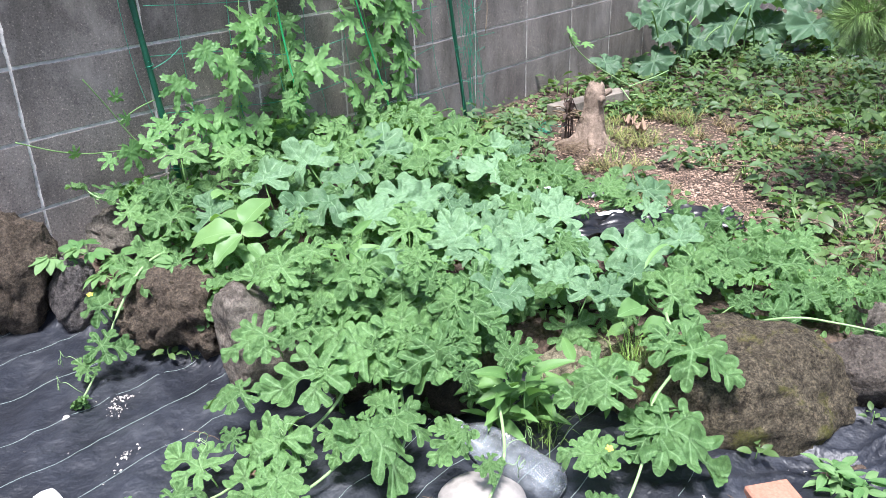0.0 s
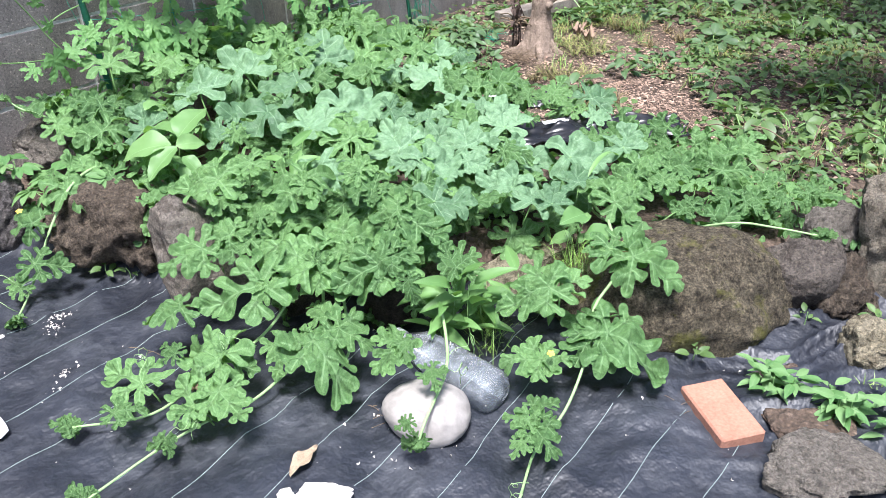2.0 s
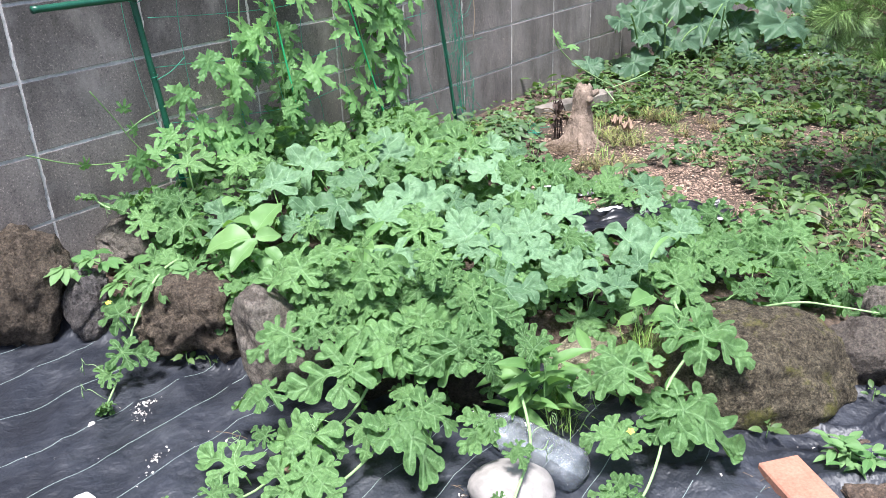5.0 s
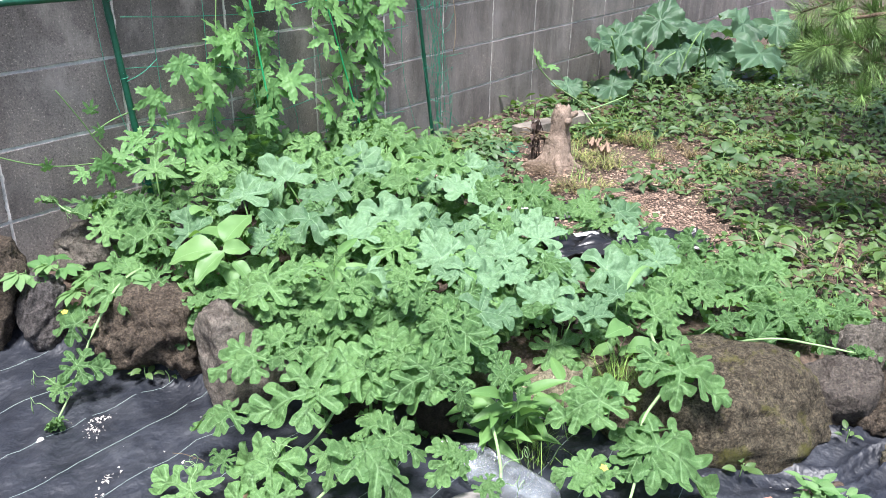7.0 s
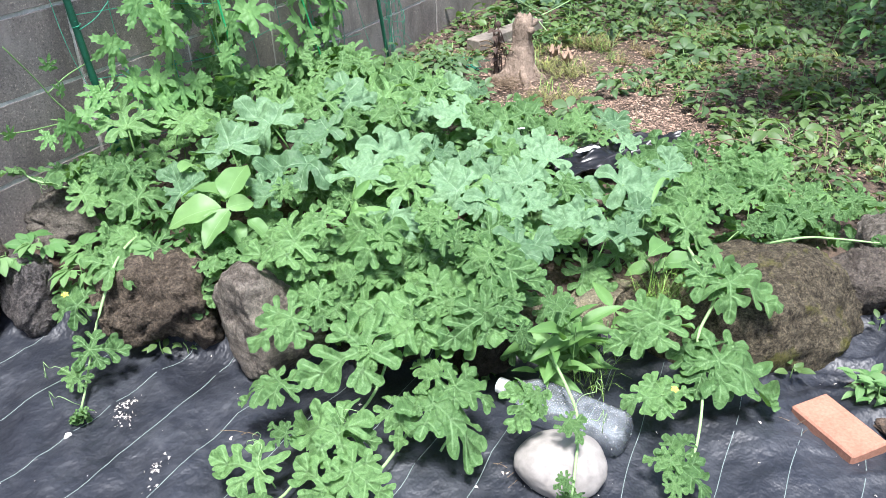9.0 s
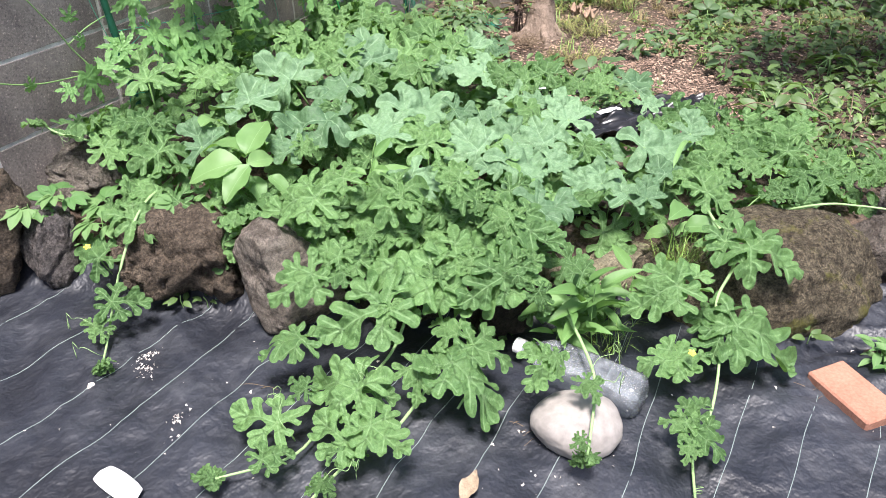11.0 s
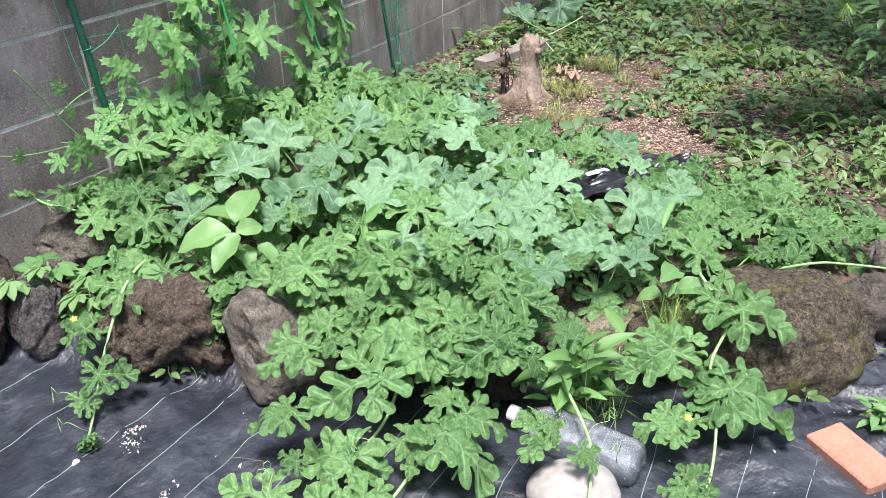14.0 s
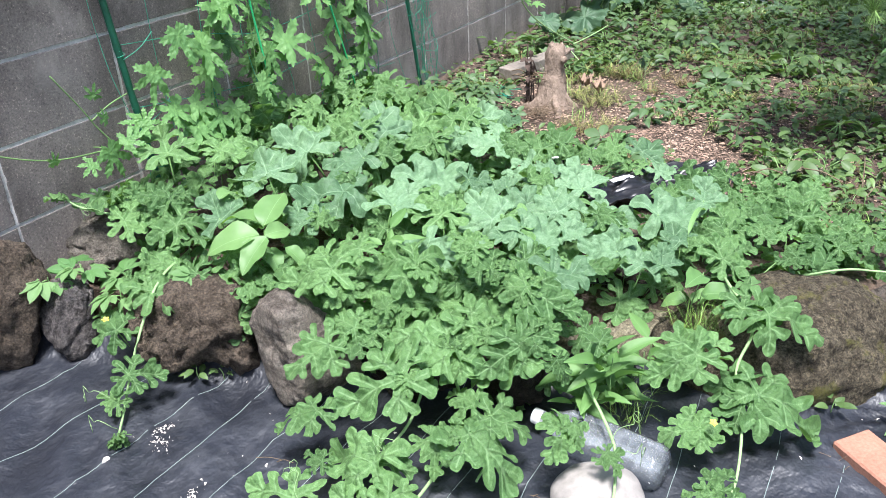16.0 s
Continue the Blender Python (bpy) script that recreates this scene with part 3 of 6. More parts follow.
def strip_leaf(name, length, width, material, power=0.8, bend=0.3, fold=0.25, peak=0.4, segs=8, wavy=0.0, seed=0, joined=None):
    """Simple blade from its base at 0 along +y, folded at the midrib and bent down."""
    verts, uvs, faces = [], [], []
    for i in range(segs + 1):
        t = i / segs
        e = math.log(0.5) / math.log(peak)
        w = width * 0.5 * max(0.0, math.sin(math.pi * min(1, t ** e))) ** power + 0.0006
        y, z = length * math.cos(bend * t * 0.8) * t, -length * math.sin(bend * t) * t * 0.8
        for k in (-1, -0.5, 0, 0.5, 1):
            ww = wavy * width * math.sin(t * 14 + k * 2 + seed) * abs(k)
            verts.append(Vector((k * w, y, z + abs(k) * w * fold + ww)))
            uvs.append((abs(k) * w / width * 1.2, t))
    for i in range(segs):
        for k in range(4):
            a = i * 5 + k
            faces.append((a, a + 1, a + 6, a + 5))
    if joined is not None:
        return verts, uvs, faces
    return mesh_of(name, verts, faces, material, uvs)


def compound_leaf(name, count, length, width, material, seed):
    """Leaf of several leaflets spread like fingers."""
    rng = random.Random(seed)
    verts, uvs, faces = [], [], []
    for i in range(count):
        a = (i - (count - 1) / 2) * (1.15 if count == 3 else 0.62)
        s = 1 - 0.14 * abs(i - (count - 1) / 2)
        v, u, f = strip_leaf("", length * s, width * s, material, 0.75, rng.uniform(0.15, 0.5), 0.3, 0.5, 6, 0.03, seed + i, True)
        m = Matrix.Rotation(-a, 4, "Z") @ Matrix.Translation((0, 0.004, 0.0015 * i))
        k = len(verts)
        verts += [m @ p for p in v]
        uvs += u
        faces += [tuple(j + k for j in q) for q in f]
    nb = len(faces)
    sv, sf = tube([(0, 0, 0), (0, -0.02, -0.012), (0, -0.035, -0.04)], [0.0012], 4)
    k = len(verts)
    verts += sv
    uvs += [(0.5, 0.5)] * len(sv)
    faces += [tuple(j + k for j in q) for q in sf]
    return mesh_of(name, verts, faces, None, uvs, mats=[material, M_STALK], index=[0] * nb + [1] * len(sf))


SOUTH = Vector((-0.62, -0.72, 0))          # the open, lighter side of the bed


def leaf_pose(x, y, z, heading, length, pitch, rng, tilt=0.35, loose=0.46):
    """Blade's base at x, y, z; its tip points along heading and pitch (degrees)."""
    h, p = radians(heading), radians(pitch)
    ty = Vector((math.cos(h) * math.cos(p), math.sin(h) * math.cos(p), math.sin(p)))
    up = Vector((0, 0, 1)) + SOUTH * tilt + Vector((rng.uniform(-1, 1), rng.uniform(-1, 1), 0)) * loose
    tx = ty.cross(up).normalized()
    tz = tx.cross(ty)
    m = Matrix((tx, ty, tz)).transposed().to_4x4()
    return Matrix.Translation((x, y, z)) @ m @ Matrix.Scale(length, 4)


MELON = [melon_leaf(i, M_MELON) for i in range(8)]
MELON_BROAD = [broad_leaf(i, M_MELON_BLUE) for i in range(8)]
GOYA = [goya_leaf(i) for i in range(5)]
GOYA_SHADED = [goya_leaf(10 + i, M_GOYA_SHADED) for i in range(3)]
SQUASH = [squash_leaf(i) for i in range(4)]


# ---- ground, sheet and wall ----
EDGE = [Vector(p) for p in ((0.401, 2.981), (0.7, 2.236), (0.886, 1.902), (0.993, 1.619), (1.145, 1.385), (1.303, 1.188), (1.552, 1.038), (1.772, 0.798), (1.997, 0.572), (2.156, 0.348), (2.3, -0.4), (2.4, -3.0))]


def bed_side(x, y):
    """Distance from the line of edging stones: positive in the bed, negative over the sheet."""
    p, best, sign = Vector((x, y)), 9.0, 1.0
    for a, b in zip(EDGE, EDGE[1:]):
        d = b - a
        t = min(1, max(0, (p - a).dot(d) / d.length_squared))
        q = p - a - d * t
        if q.length < best:
            best, sign = q.length, 1.0 if d.x * q.y - d.y * q.x > 0 else -1.0
    return best * sign


def mat_z(x, y):
    return 0.021 * (min(max(y, -1.0), 2.5) - 1.7)


def soil_z(x, y):
    far = smoothstep(1.7, 2.6, x)
    bed = 0.105 - 0.03 * far + 0.055 * far * (min(max(y, -1.0), 2.8) - 2.0) - 0.03 * smoothstep(3.0, 5.0, x)
    bed += 0.10 * math.exp(-((x - 2.0) / 0.22) ** 2 - ((y - 1.42) / 0.25) ** 2)
    bed += 0.02 * noise.noise(Vector((x * 2.3, y * 2.3, 1))) + 0.008 * noise.noise(Vector((x * 11, y * 11, 5)))
    k = smoothstep(-0.07, 0.05, bed_side(x, y))
    return (mat_z(x, y) - 0.05) * (1 - k) + bed * k


def axis(lo, hi, step, far):
    inner = list(np.arange(lo, hi + 1e-6, step))
    return [-far, -far * 0.2, lo - 3] + inner + [hi + 3, far * 0.2, far]


def sheet_grid(xs, ys, height):
    verts = [(x, y, height(x, y)) for y in ys for x in xs]
    w = len(xs)
    faces = [(j * w + i, j * w + i + 1, (j + 1) * w + i + 1, (j + 1) * w + i) for j in range(len(ys) - 1) for i in range(w - 1)]
    return verts, faces


gv, gf = sheet_grid(axis(-1.5, 7.0, 0.06, 400), axis(-2.5, 3.4, 0.06, 400), lambda x, y: soil_z(x, y) if abs(x) < 20 and abs(y) < 20 else 0.05)
ground = tagged(new("ground", mesh_of("ground", gv, gf, M_SOIL)), "brown garden soil strewn with bark chips and litter", "ground", kind="structure")


def sheet_top(x, y):
    """The woven sheet, smooth to the west, gathered into folds towards the big stones."""
    z = mat_z(x, y) + 0.006 * noise.noise(Vector((x * 3, y * 3, 0))) + 0.004 * noise.noise(Vector((x * 9, y * 7, 2)))
    k = smoothstep(1.25, 1.6, x) * smoothstep(-0.1, 0.3, y)
    q = x * 0.8 - y * 0.6
    r = x * 0.6 + y * 0.8 + 0.05 * noise.noise(Vector((x * 6, y * 6, 4)))
    z += k * (0.055 * (0.4 - abs(noise.noise(Vector((q * 2.5, r * 8.0, 7))))) + 0.006 * noise.noise(Vector((q * 8, r * 20, 3))))
    fold = 1 - abs(math.sin(r * 42 + 2.6 * noise.noise(Vector((q * 2.2, r * 3, 21)))))
    z += k * 0.028 * fold * fold * (0.5 + noise.noise(Vector((q * 3, r * 3, 31))))
    z += 0.026 * (1 - k) * (0.3 - abs(noise.noise(Vector((x * 2.5 + y * 3.5, x * 7 - y * 3, 11)))))
    # pressed down under the brick
    z -= 0.02 * math.exp(-((x - 1.48) / 0.13) ** 2 - ((y - 0.48) / 0.13) ** 2)
    # the overlap of two widths
    z += 0.010 * smoothstep(0.0, 0.02, (x - 1.2) * 0.5 + (0.69 - y)) * smoothstep(1.15, 1.3, x)
    z += 0.05 * smoothstep(-0.10, 0.0, bed_side(x, y))
    return z


xs = list(np.arange(-3.0, 0.2, 0.08)) + list(np.arange(0.2, 1.2, 0.0165)) + list(np.arange(1.2, 2.35, 0.0085))
ys = list(np.arange(-3.0, -0.1, 0.08)) + list(np.arange(-0.1, 1.0, 0.0085)) + list(np.arange(1.0, 2.44, 0.0165))
sv, sf = sheet_grid(xs, ys, sheet_top)
keep = [q for q in sf if bed_side(sum(sv[i][0] for i in q) / 4, sum(sv[i][1] for i in q) / 4) < -0.015 and all(sv[i][1] < 2.43 + (sv[i][0] - 1.123) * math.tan(radians(8.9)) for i in q)]
used = sorted({i for q in keep for i in q})
back = {o: i for i, o in enumerate(used)}
sheet = tagged(new("weed_control_sheet", mesh_of("weed_control_sheet", [sv[i] for i in used], [tuple(back[i] for i in q) for q in keep], M_SHEET)),
               "black woven weed-control sheet with wrinkles and dust", "ground sheet", kind="structure")
solid = sheet.modifiers.new("thickness", "SOLIDIFY")
solid.thickness, solid.offset = 0.003, -1

# pale green threads woven into the sheet, 14 cm apart
rng = random.Random(5)
for y0, slope in ((2.237, 0.037), (2.092, 0.055), (1.915, 0.008), (1.738, 0.067), (1.604, 0.122), (1.466, 0.128), (1.336, 0.124), (1.175, 0.167), (1.029, 0.217), (0.895, 0.208), (0.778, 0.180), (0.633, 0.228), (0.484, 0.187), (0.393, 0.151), (0.275, 0.141), (0.152, 0.129), (0.021, 0.116)):
    pts = []
    x = -0.6
    ph = rng.uniform(0, 6)
    while x < 1.48:
        y = y0 + slope * (x - 0.5) + 0.006 * math.sin(x * 4 + ph) + 0.004 * math.sin(x * 11 + ph) + 0.002 * math.sin(x * 29 + ph)
        if x > 0.2 and bed_side(x, y) > -0.03:
            break
        pts.append((x, y, sheet_top(x, y) + 0.0004))
        x += 0.025
    v, f = [], []
    for p in pts:
        k = len(v)
        v += [(p[0], p[1] - 0.0008, p[2]), (p[0], p[1] - 0.0005, p[2] + 0.0006), (p[0], p[1] + 0.0005, p[2] + 0.0006), (p[0], p[1] + 0.0008, p[2])]
        if k:
            f += [(k - 4 + i, k + i, k + 1 + i, k - 3 + i) for i in range(3)]
    child("woven_thread", mesh_of("woven_thread", v, f, M_LINE), sheet)

# the wall's own frame: x along its face, y into it, from a joint behind the first pole
WALL = pose(1.123, 2.435, 0, 0, 0, 8.9)


def wall_y(x):
    """Where the wall's face stands at x."""
    return 2.435 + 0.1566 * (x - 1.123)


def box_mesh(name, sx, sy, sz, bevel, material):
    bm = bmesh.new()
    bmesh.ops.create_cube(bm, size=1)
    bmesh.ops.scale(bm, vec=(sx, sy, sz), verts=bm.verts)
    if bevel:
        bmesh.ops.bevel(bm, geom=bm.edges[:], offset=bevel, segments=1, affect="EDGES")
    me = bpy.data.meshes.new(name)
    bm.to_mesh(me)
    bm.free()
    me.materials.append(material)
    return me


wall = tagged(new("wall_north", box_mesh("wall_core", 11.2, 0.094, 1.996, 0, M_MORTAR)), "weathered grey concrete block garden wall with pale mortar joints", "wall", kind="structure")
wall.matrix_basis = WALL @ pose(2.2, 0.0495, 0.89)


def block_mesh(seed):
    """Block face with slightly chipped, uneven arrises."""
    rng = random.Random(seed)
    w, h, n, ring = 0.1958, 0.0958, 14, []
    for (x0, z0), (x1, z1) in (((-w, -h), (w, -h)), ((w, -h), (w, h)), ((w, h), (-w, h)), ((-w, h), (-w, -h))):
        for k in range(n):
            t = k / n
            inset = rng.uniform(0.0, 0.0014) + (rng.uniform(0.001, 0.004) if rng.random() < 0.08 else 0)
            x, z = x0 + (x1 - x0) * t, z0 + (z1 - z0) * t
            ring.append((x * (1 - inset / w), z * (1 - inset / h)))
    m = len(ring)
    verts = [(x, 0.01, z) for x, z in ring] + [(x, -0.008, z) for x, z in ring] + [(x * 0.996, -0.01, z * 0.992) for x, z in ring]
    faces = [(k * m + i, k * m + (i + 1) % m, (k + 1) * m + (i + 1) % m, (k + 1) * m + i) for k in range(2) for i in range(m)] + [tuple(range(2 * m, 3 * m))]
    return mesh_of("block", verts, faces, M_BLOCK, smooth=False)


block_meshes = [block_mesh(i) for i in range(6)]
rng = random.Random(3)
for r in range(10):
    for c in range(28):
        child("block", rng.choice(block_meshes), wall, pose(-5.2 + 0.4 * c, -0.0405 + rng.uniform(-0.0015, 0.0015), 0.2 * r - 0.9, rng.uniform(-0.3, 0.3), 0, rng.uniform(-0.15, 0.15)))


# ---- stones ----
def rock(name, x, y, zb, w, d, h, turn, seed, material, label, lump=0.22, group="edging stones", cut=1.0, taper=0.0, lean=0.0, dents=(), planes=()):
    """Faceted, lumpy stone; planes are broad flat faces (normal, distance); dents are hollows (x, z, radius, depth) in the side towards the path."""
    rng = random.Random(seed)
    bm = bmesh.new()
    bmesh.ops.create_icosphere(bm, subdivisions=5, radius=0.5)
    o = Vector((rng.uniform(0, 90), rng.uniform(0, 90), rng.uniform(0, 90)))
    cuts = []
    for i in range(14):
        nrm = Vector((rng.gauss(0, 1), rng.gauss(0, 1), rng.gauss(0, 0.8))).normalized()
        cuts.append((nrm, rng.uniform(0.31, 0.46)))
    cuts += [(Vector(q[:3]).normalized(), q[3]) for q in planes]
    for v in bm.verts:
        p = v.co.copy()
        for nrm, lim in cuts:
            over = p.dot(nrm) - lim
            if over > 0:
                p -= nrm * over * 0.95 * cut
        n = p.normalized()
        s = lump * 0.75 * noise.noise(p * 1.8 + o) + lump * 0.36 * noise.noise(p * 5 + o) + lump * 0.26 * noise.noise(p * 12 + o)
        ridge = abs(noise.noise(p * 3.3 + o * 1.7))
        s -= lump * 0.35 * max(0, 0.16 - ridge) / 0.16
        s += lump * 0.16 * noise.noise(p * 27 + o)
        p += n * s * 0.6
        v.co = Vector((p.x * w, p.y * d, p.z * h))
    lo, hi = min(v.co.z for v in bm.verts), max(v.co.z for v in bm.verts)
    xr = max(v.co.x for v in bm.verts) - min(v.co.x for v in bm.verts)
    for v in bm.verts:
        px, py, pz = v.co.x * w / xr, v.co.y * w / xr, (v.co.z - lo) * h / (hi - lo)
        for dx, dz, dr, deep in dents:
            if py < 0:
                py += deep * math.exp(-((px - dx) ** 2 + (pz - dz) ** 2) / dr ** 2)
        v.co = Vector((px * (1 - taper * (pz / h - 0.5)) + lean * (pz - h / 2), py, pz))
    me = bpy.data.meshes.new(name)
    bm.to_mesh(me)
    bm.free()
    me.materials.append(material)
    me.polygons.foreach_set("use_smooth", [True] * len(me.polygons))
    ob = tagged(new(name, me), label, "stone", group)
    ob.matrix_basis = pose(x, y, zb, 0, 0, turn)
    return ob


R = -41
rock("edging_stone", 0.583, 2.311, -0.039, 0.318, 0.276, 0.38, R, 1, R_BROWN, "large dark brown boulder at the foot of the wall")
rock("edging_stone", 0.698, 2.152, -0.031, 0.14, 0.155, 0.25, R + 8, 2, R_PURPLE, "upright purple-grey pitted lava stone", 0.2, taper=-0.1, lean=0.08, planes=((0.3, -1, 0.3, 0.30), (-0.8, -0.6, 0.1, 0.33), (0.4, 0, 1, 0.36)))
rock("edging_stone", 0.914, 2.27, 0.075, 0.25, 0.166, 0.20, R, 3, R_GREY, "rough brown stone behind the edging row")
rock("edging_stone", 0.863, 1.855, -0.032, 0.30, 0.24, 0.27, R, 4, R_BROWN, "big brown pitted lava stone with a hollow", 0.30, dents=((0.01, 0.06, 0.055, 0.07), (0.06, 0.14, 0.03, 0.03), (-0.07, 0.02, 0.05, 0.03)))
rock("edging_stone", 0.968, 1.556, -0.03, 0.235, 0.21, 0.31, R + 15, 5, R_PALE, "pale pinkish-brown wedge-shaped stone", 0.13, taper=0.25, lean=-0.12, planes=((0.15, -1, 0.25, 0.22), (0.75, -0.1, 0.7, 0.22), (-1, -0.3, 0.05, 0.33), (0.2, -0.6, -0.8, 0.36)), dents=((0.02, 0.15, 0.02, 0.02),))
rock("edging_stone", 1.113, 1.389, -0.028, 0.238, 0.172, 0.16, R, 6, R_SHADED, "dark stone shaded by melon leaves")
rock("edging_stone", 1.197, 1.178, -0.038, 0.143, 0.134, 0.171, R, 7, R_SHADED, "small dark stone shaded by melon leaves")
rock("edging_stone", 1.391, 1.195, -0.004, 0.188, 0.147, 0.096, R, 8, R_TAN, "sandy tan stone half covered by leaves", 0.18)
rock("edging_stone", 1.55, 1.021, -0.066, 0.336, 0.2, 0.159, R + 3, 9, R_TAN, "flat-topped sandy stone with lichen", 0.15)
rock("edging_stone", 1.70, 0.782, -0.15, 0.63, 0.40, 0.335, R - 4, 10, R_MOSS, "largest dark boulder with moss patches", 0.12, cut=0.5, taper=0.10, lean=0.10, planes=((0.1, 0.0, 1, 0.42),), dents=((0.08, 0.20, 0.05, 0.02), (-0.2, 0.30, 0.12, 0.06)))
rock("edging_stone", 1.95, 0.568, -0.089, 0.208, 0.198, 0.251, R, 11, R_TAUPE, "rounded grey-brown stone beside the mossy boulder", 0.12)
rock("edging_stone", 2.091, 0.554, 0.039, 0.161, 0.155, 0.158, R, 12, R_GREY, "knobbly grey-pink stone on top of the row")
rock("edging_stone", 2.145, 0.411, -0.073, 0.256, 0.247, 0.419, R + 12, 13, R_BUFF, "tall pale cracked boulder", 0.2)
rock("edging_stone", 2.008, 0.471, -0.061, 0.169, 0.158, 0.189, R - 20, 14, R_BROWN, "reddish porous lava stone", 0.3)
rock("loose_stone", 1.858, 0.358, -0.051, 0.123, 0.123, 0.13, R, 15, R_CREAM, "small cream-coloured stone on the sheet", 0.16, "loose stones")
rock("loose_stone", 1.437, 0.268, -0.048, 0.25, 0.19, 0.085, R - 10, 16, R_GREY, "rough grey stone lying on the sheet", 0.22, "loose stones")
rock("round_stone", 1.024, 0.866, -0.034, 0.178, 0.165, 0.105, R - 22, 17, M_WHITE, "smooth pale river stone on the sheet", 0.025, "loose stones", 0.25)
rock("loose_stone", 0.752, 0.859, -0.022, 0.119, 0.064, 0.038, R, 18, M_CRUMB, "chalky white stone chunk on the sheet", 0.2, "loose stones")
rock("loose_stone", 0.52, 1.743, -0.002, 0.021, 0.016, 0.013, 0, 20, M_CRUMB, "small white pebble on the sheet", 0.1, "loose stones")
rock("loose_stone", 2.725, 1.046, 0.005, 0.189, 0.142, 0.083, R, 21, R_TAN, "low tan stone among the weeds", 0.2, "loose stones")
rock("loose_stone", 1.672, 1.171, 0.056, 0.221, 0.14, 0.103, R, 22, R_SHADED, "dark stone in the bed under the leaves", 0.2)

rock("loose_stone", 0.714, 0.904, -0.014, 0.032, 0.027, 0.019, 10, 24, M_CRUMB, "chalky white stone fragment on the sheet", 0.2, "loose stones")

# crumbs of shell on the sheet
rng = random.Random(8)
parts = []
for cx, cy, sx, sy, n in ((0.622, 1.697, 0.010, 0.012, 44), (0.652, 1.731, 0.016, 0.006, 40), (0.576, 1.516, 0.012, 0.010, 22), (0.547, 1.478, 0.02, 0.02, 8), (1, 0.767, 0.25, 0.1, 24), (1.363, 0.501, 0.12, 0.08, 10), (0.81, 1.306, 0.25, 0.2, 16), (0.577, 1.593, 0.2, 0.1, 20), (0.951, 0.913, 0.06, 0.05, 20)):
    for i in range(n):
        x, y, s = rng.gauss(cx, sx), rng.gauss(cy, sy), 0.001 + 0.0045 * rng.random() ** 1.5
        if bed_side(x, y) > -0.05:
            continue
        z = sheet_top(x, y)
        v = [(x + s * rng.uniform(-1, 1), y + s * rng.uniform(-1, 1), z + rng.uniform(-0.2, 1) * s) for k in range(5)] + [(x, y, z + s)]
        parts.append((v, [(0, 1, 5), (1, 2, 5), (2, 3, 5), (3, 4, 5), (4, 0, 5)]))
cv, cf = merge(parts)
tagged(new("shell_crumbs", mesh_of("shell_crumbs", cv, cf, M_CRUMB, smooth=False)), "scattered white crumbs of crushed shell on black sheet", "crumbs", kind="stuff")


# ---- paver brick, bottle, litter ----
brick = tagged(new("paver_brick", box_mesh("paver_brick", 0.095, 0.165, 0.040, 0.004, M_BRICK)), "orange terracotta paver brick lying on black sheet", "brick")
brick.matrix_basis = pose(1.464, 0.474, -0.018, 1, -1, -30)
tagged(rock("soil_heap", 1.60, 0.35, -0.056, 0.366, 0.216, 0.051, 30, 23, M_SOIL, "low heap of dark soil with weeds", 0.2, "soil"), category="soil")


def bottle():
    """Square-shouldered ribbed drink bottle, axis along +y from its base."""
    prof = [(0.0, 0.004), (0.030, 0.0), (0.041, 0.006), (0.044, 0.016)]
    for i in range(9):
        y = 0.03 + i * 0.016
        prof += [(0.0445, y), (0.0436, y + 0.005), (0.0445, y + 0.010)]
    prof += [(0.044, 0.185), (0.040, 0.205), (0.026, 0.235), (0.0145, 0.255), (0.0135, 0.275)]
    n, verts, faces = 32, [], []
    for r, y in prof:
        for i in range(n):
            a = 2 * math.pi * i / n
            sq = 1 + 0.05 * math.cos(4 * a) * smoothstep(0.02, 0.04, r)
            verts.append((r * sq * math.cos(a), y, r * sq * math.sin(a)))
    for k in range(len(prof) - 1):
        for i in range(n):
            j = (i + 1) % n
            faces.append((k * n + i, (k + 1) * n + i, (k + 1) * n + j, k * n + j))
    body = tagged(new("plastic_bottle", mesh_of("bottle", verts, faces, M_BOTTLE)), "large clear ribbed plastic bottle lying on the sheet", "bottle")
    v, f = tube([(0, 0.262, 0), (0, 0.282, 0)], [0.0165], 20)
    child("cap", mesh_of("cap", v, f, M_LABEL, smooth=False), body, label="white screw cap")
    return body


bottle().matrix_basis = pose(1.156, 0.795, 0.026, 1, 20, 3) @ Matrix.Scale(1.04, 4)


def crumpled(name, x, y, z, sx, sy, turn, seed, material, amp, label, category, n=34, curl=0.0):
    o = Vector((seed * 3.1, seed * 1.7, 0))
    verts, faces = [], []
    for j in range(n):
        for i in range(n):
            u, v = i / (n - 1) - 0.5, j / (n - 1) - 0.5
            px, py = u * sx * (1 + 0.25 * noise.noise(Vector((v * 4, 0, seed)))), v * sy * (1 + 0.3 * noise.noise(Vector((u * 4, 5, seed))))
            pz = amp * (abs(noise.noise(Vector((u * 2.0, v * 7, 0)) + o)) + 0.3 * abs(noise.noise(Vector((u * 5, v * 19, 0)) + o))) + curl * (u * u + v * v)
            verts.append((px, py, pz))
    for j in range(n - 1):
        for i in range(n - 1):
            a = j * n + i
            faces.append((a, a + 1, a + n + 1, a + n))
    ob = tagged(new(name, mesh_of(name, verts, faces, material)), label, category)
    ob.matrix_basis = pose(x, y, z, 0, 0, turn)
    s = ob.modifiers.new("thickness", "SOLIDIFY")
    s.thickness = 0.0015
    return ob


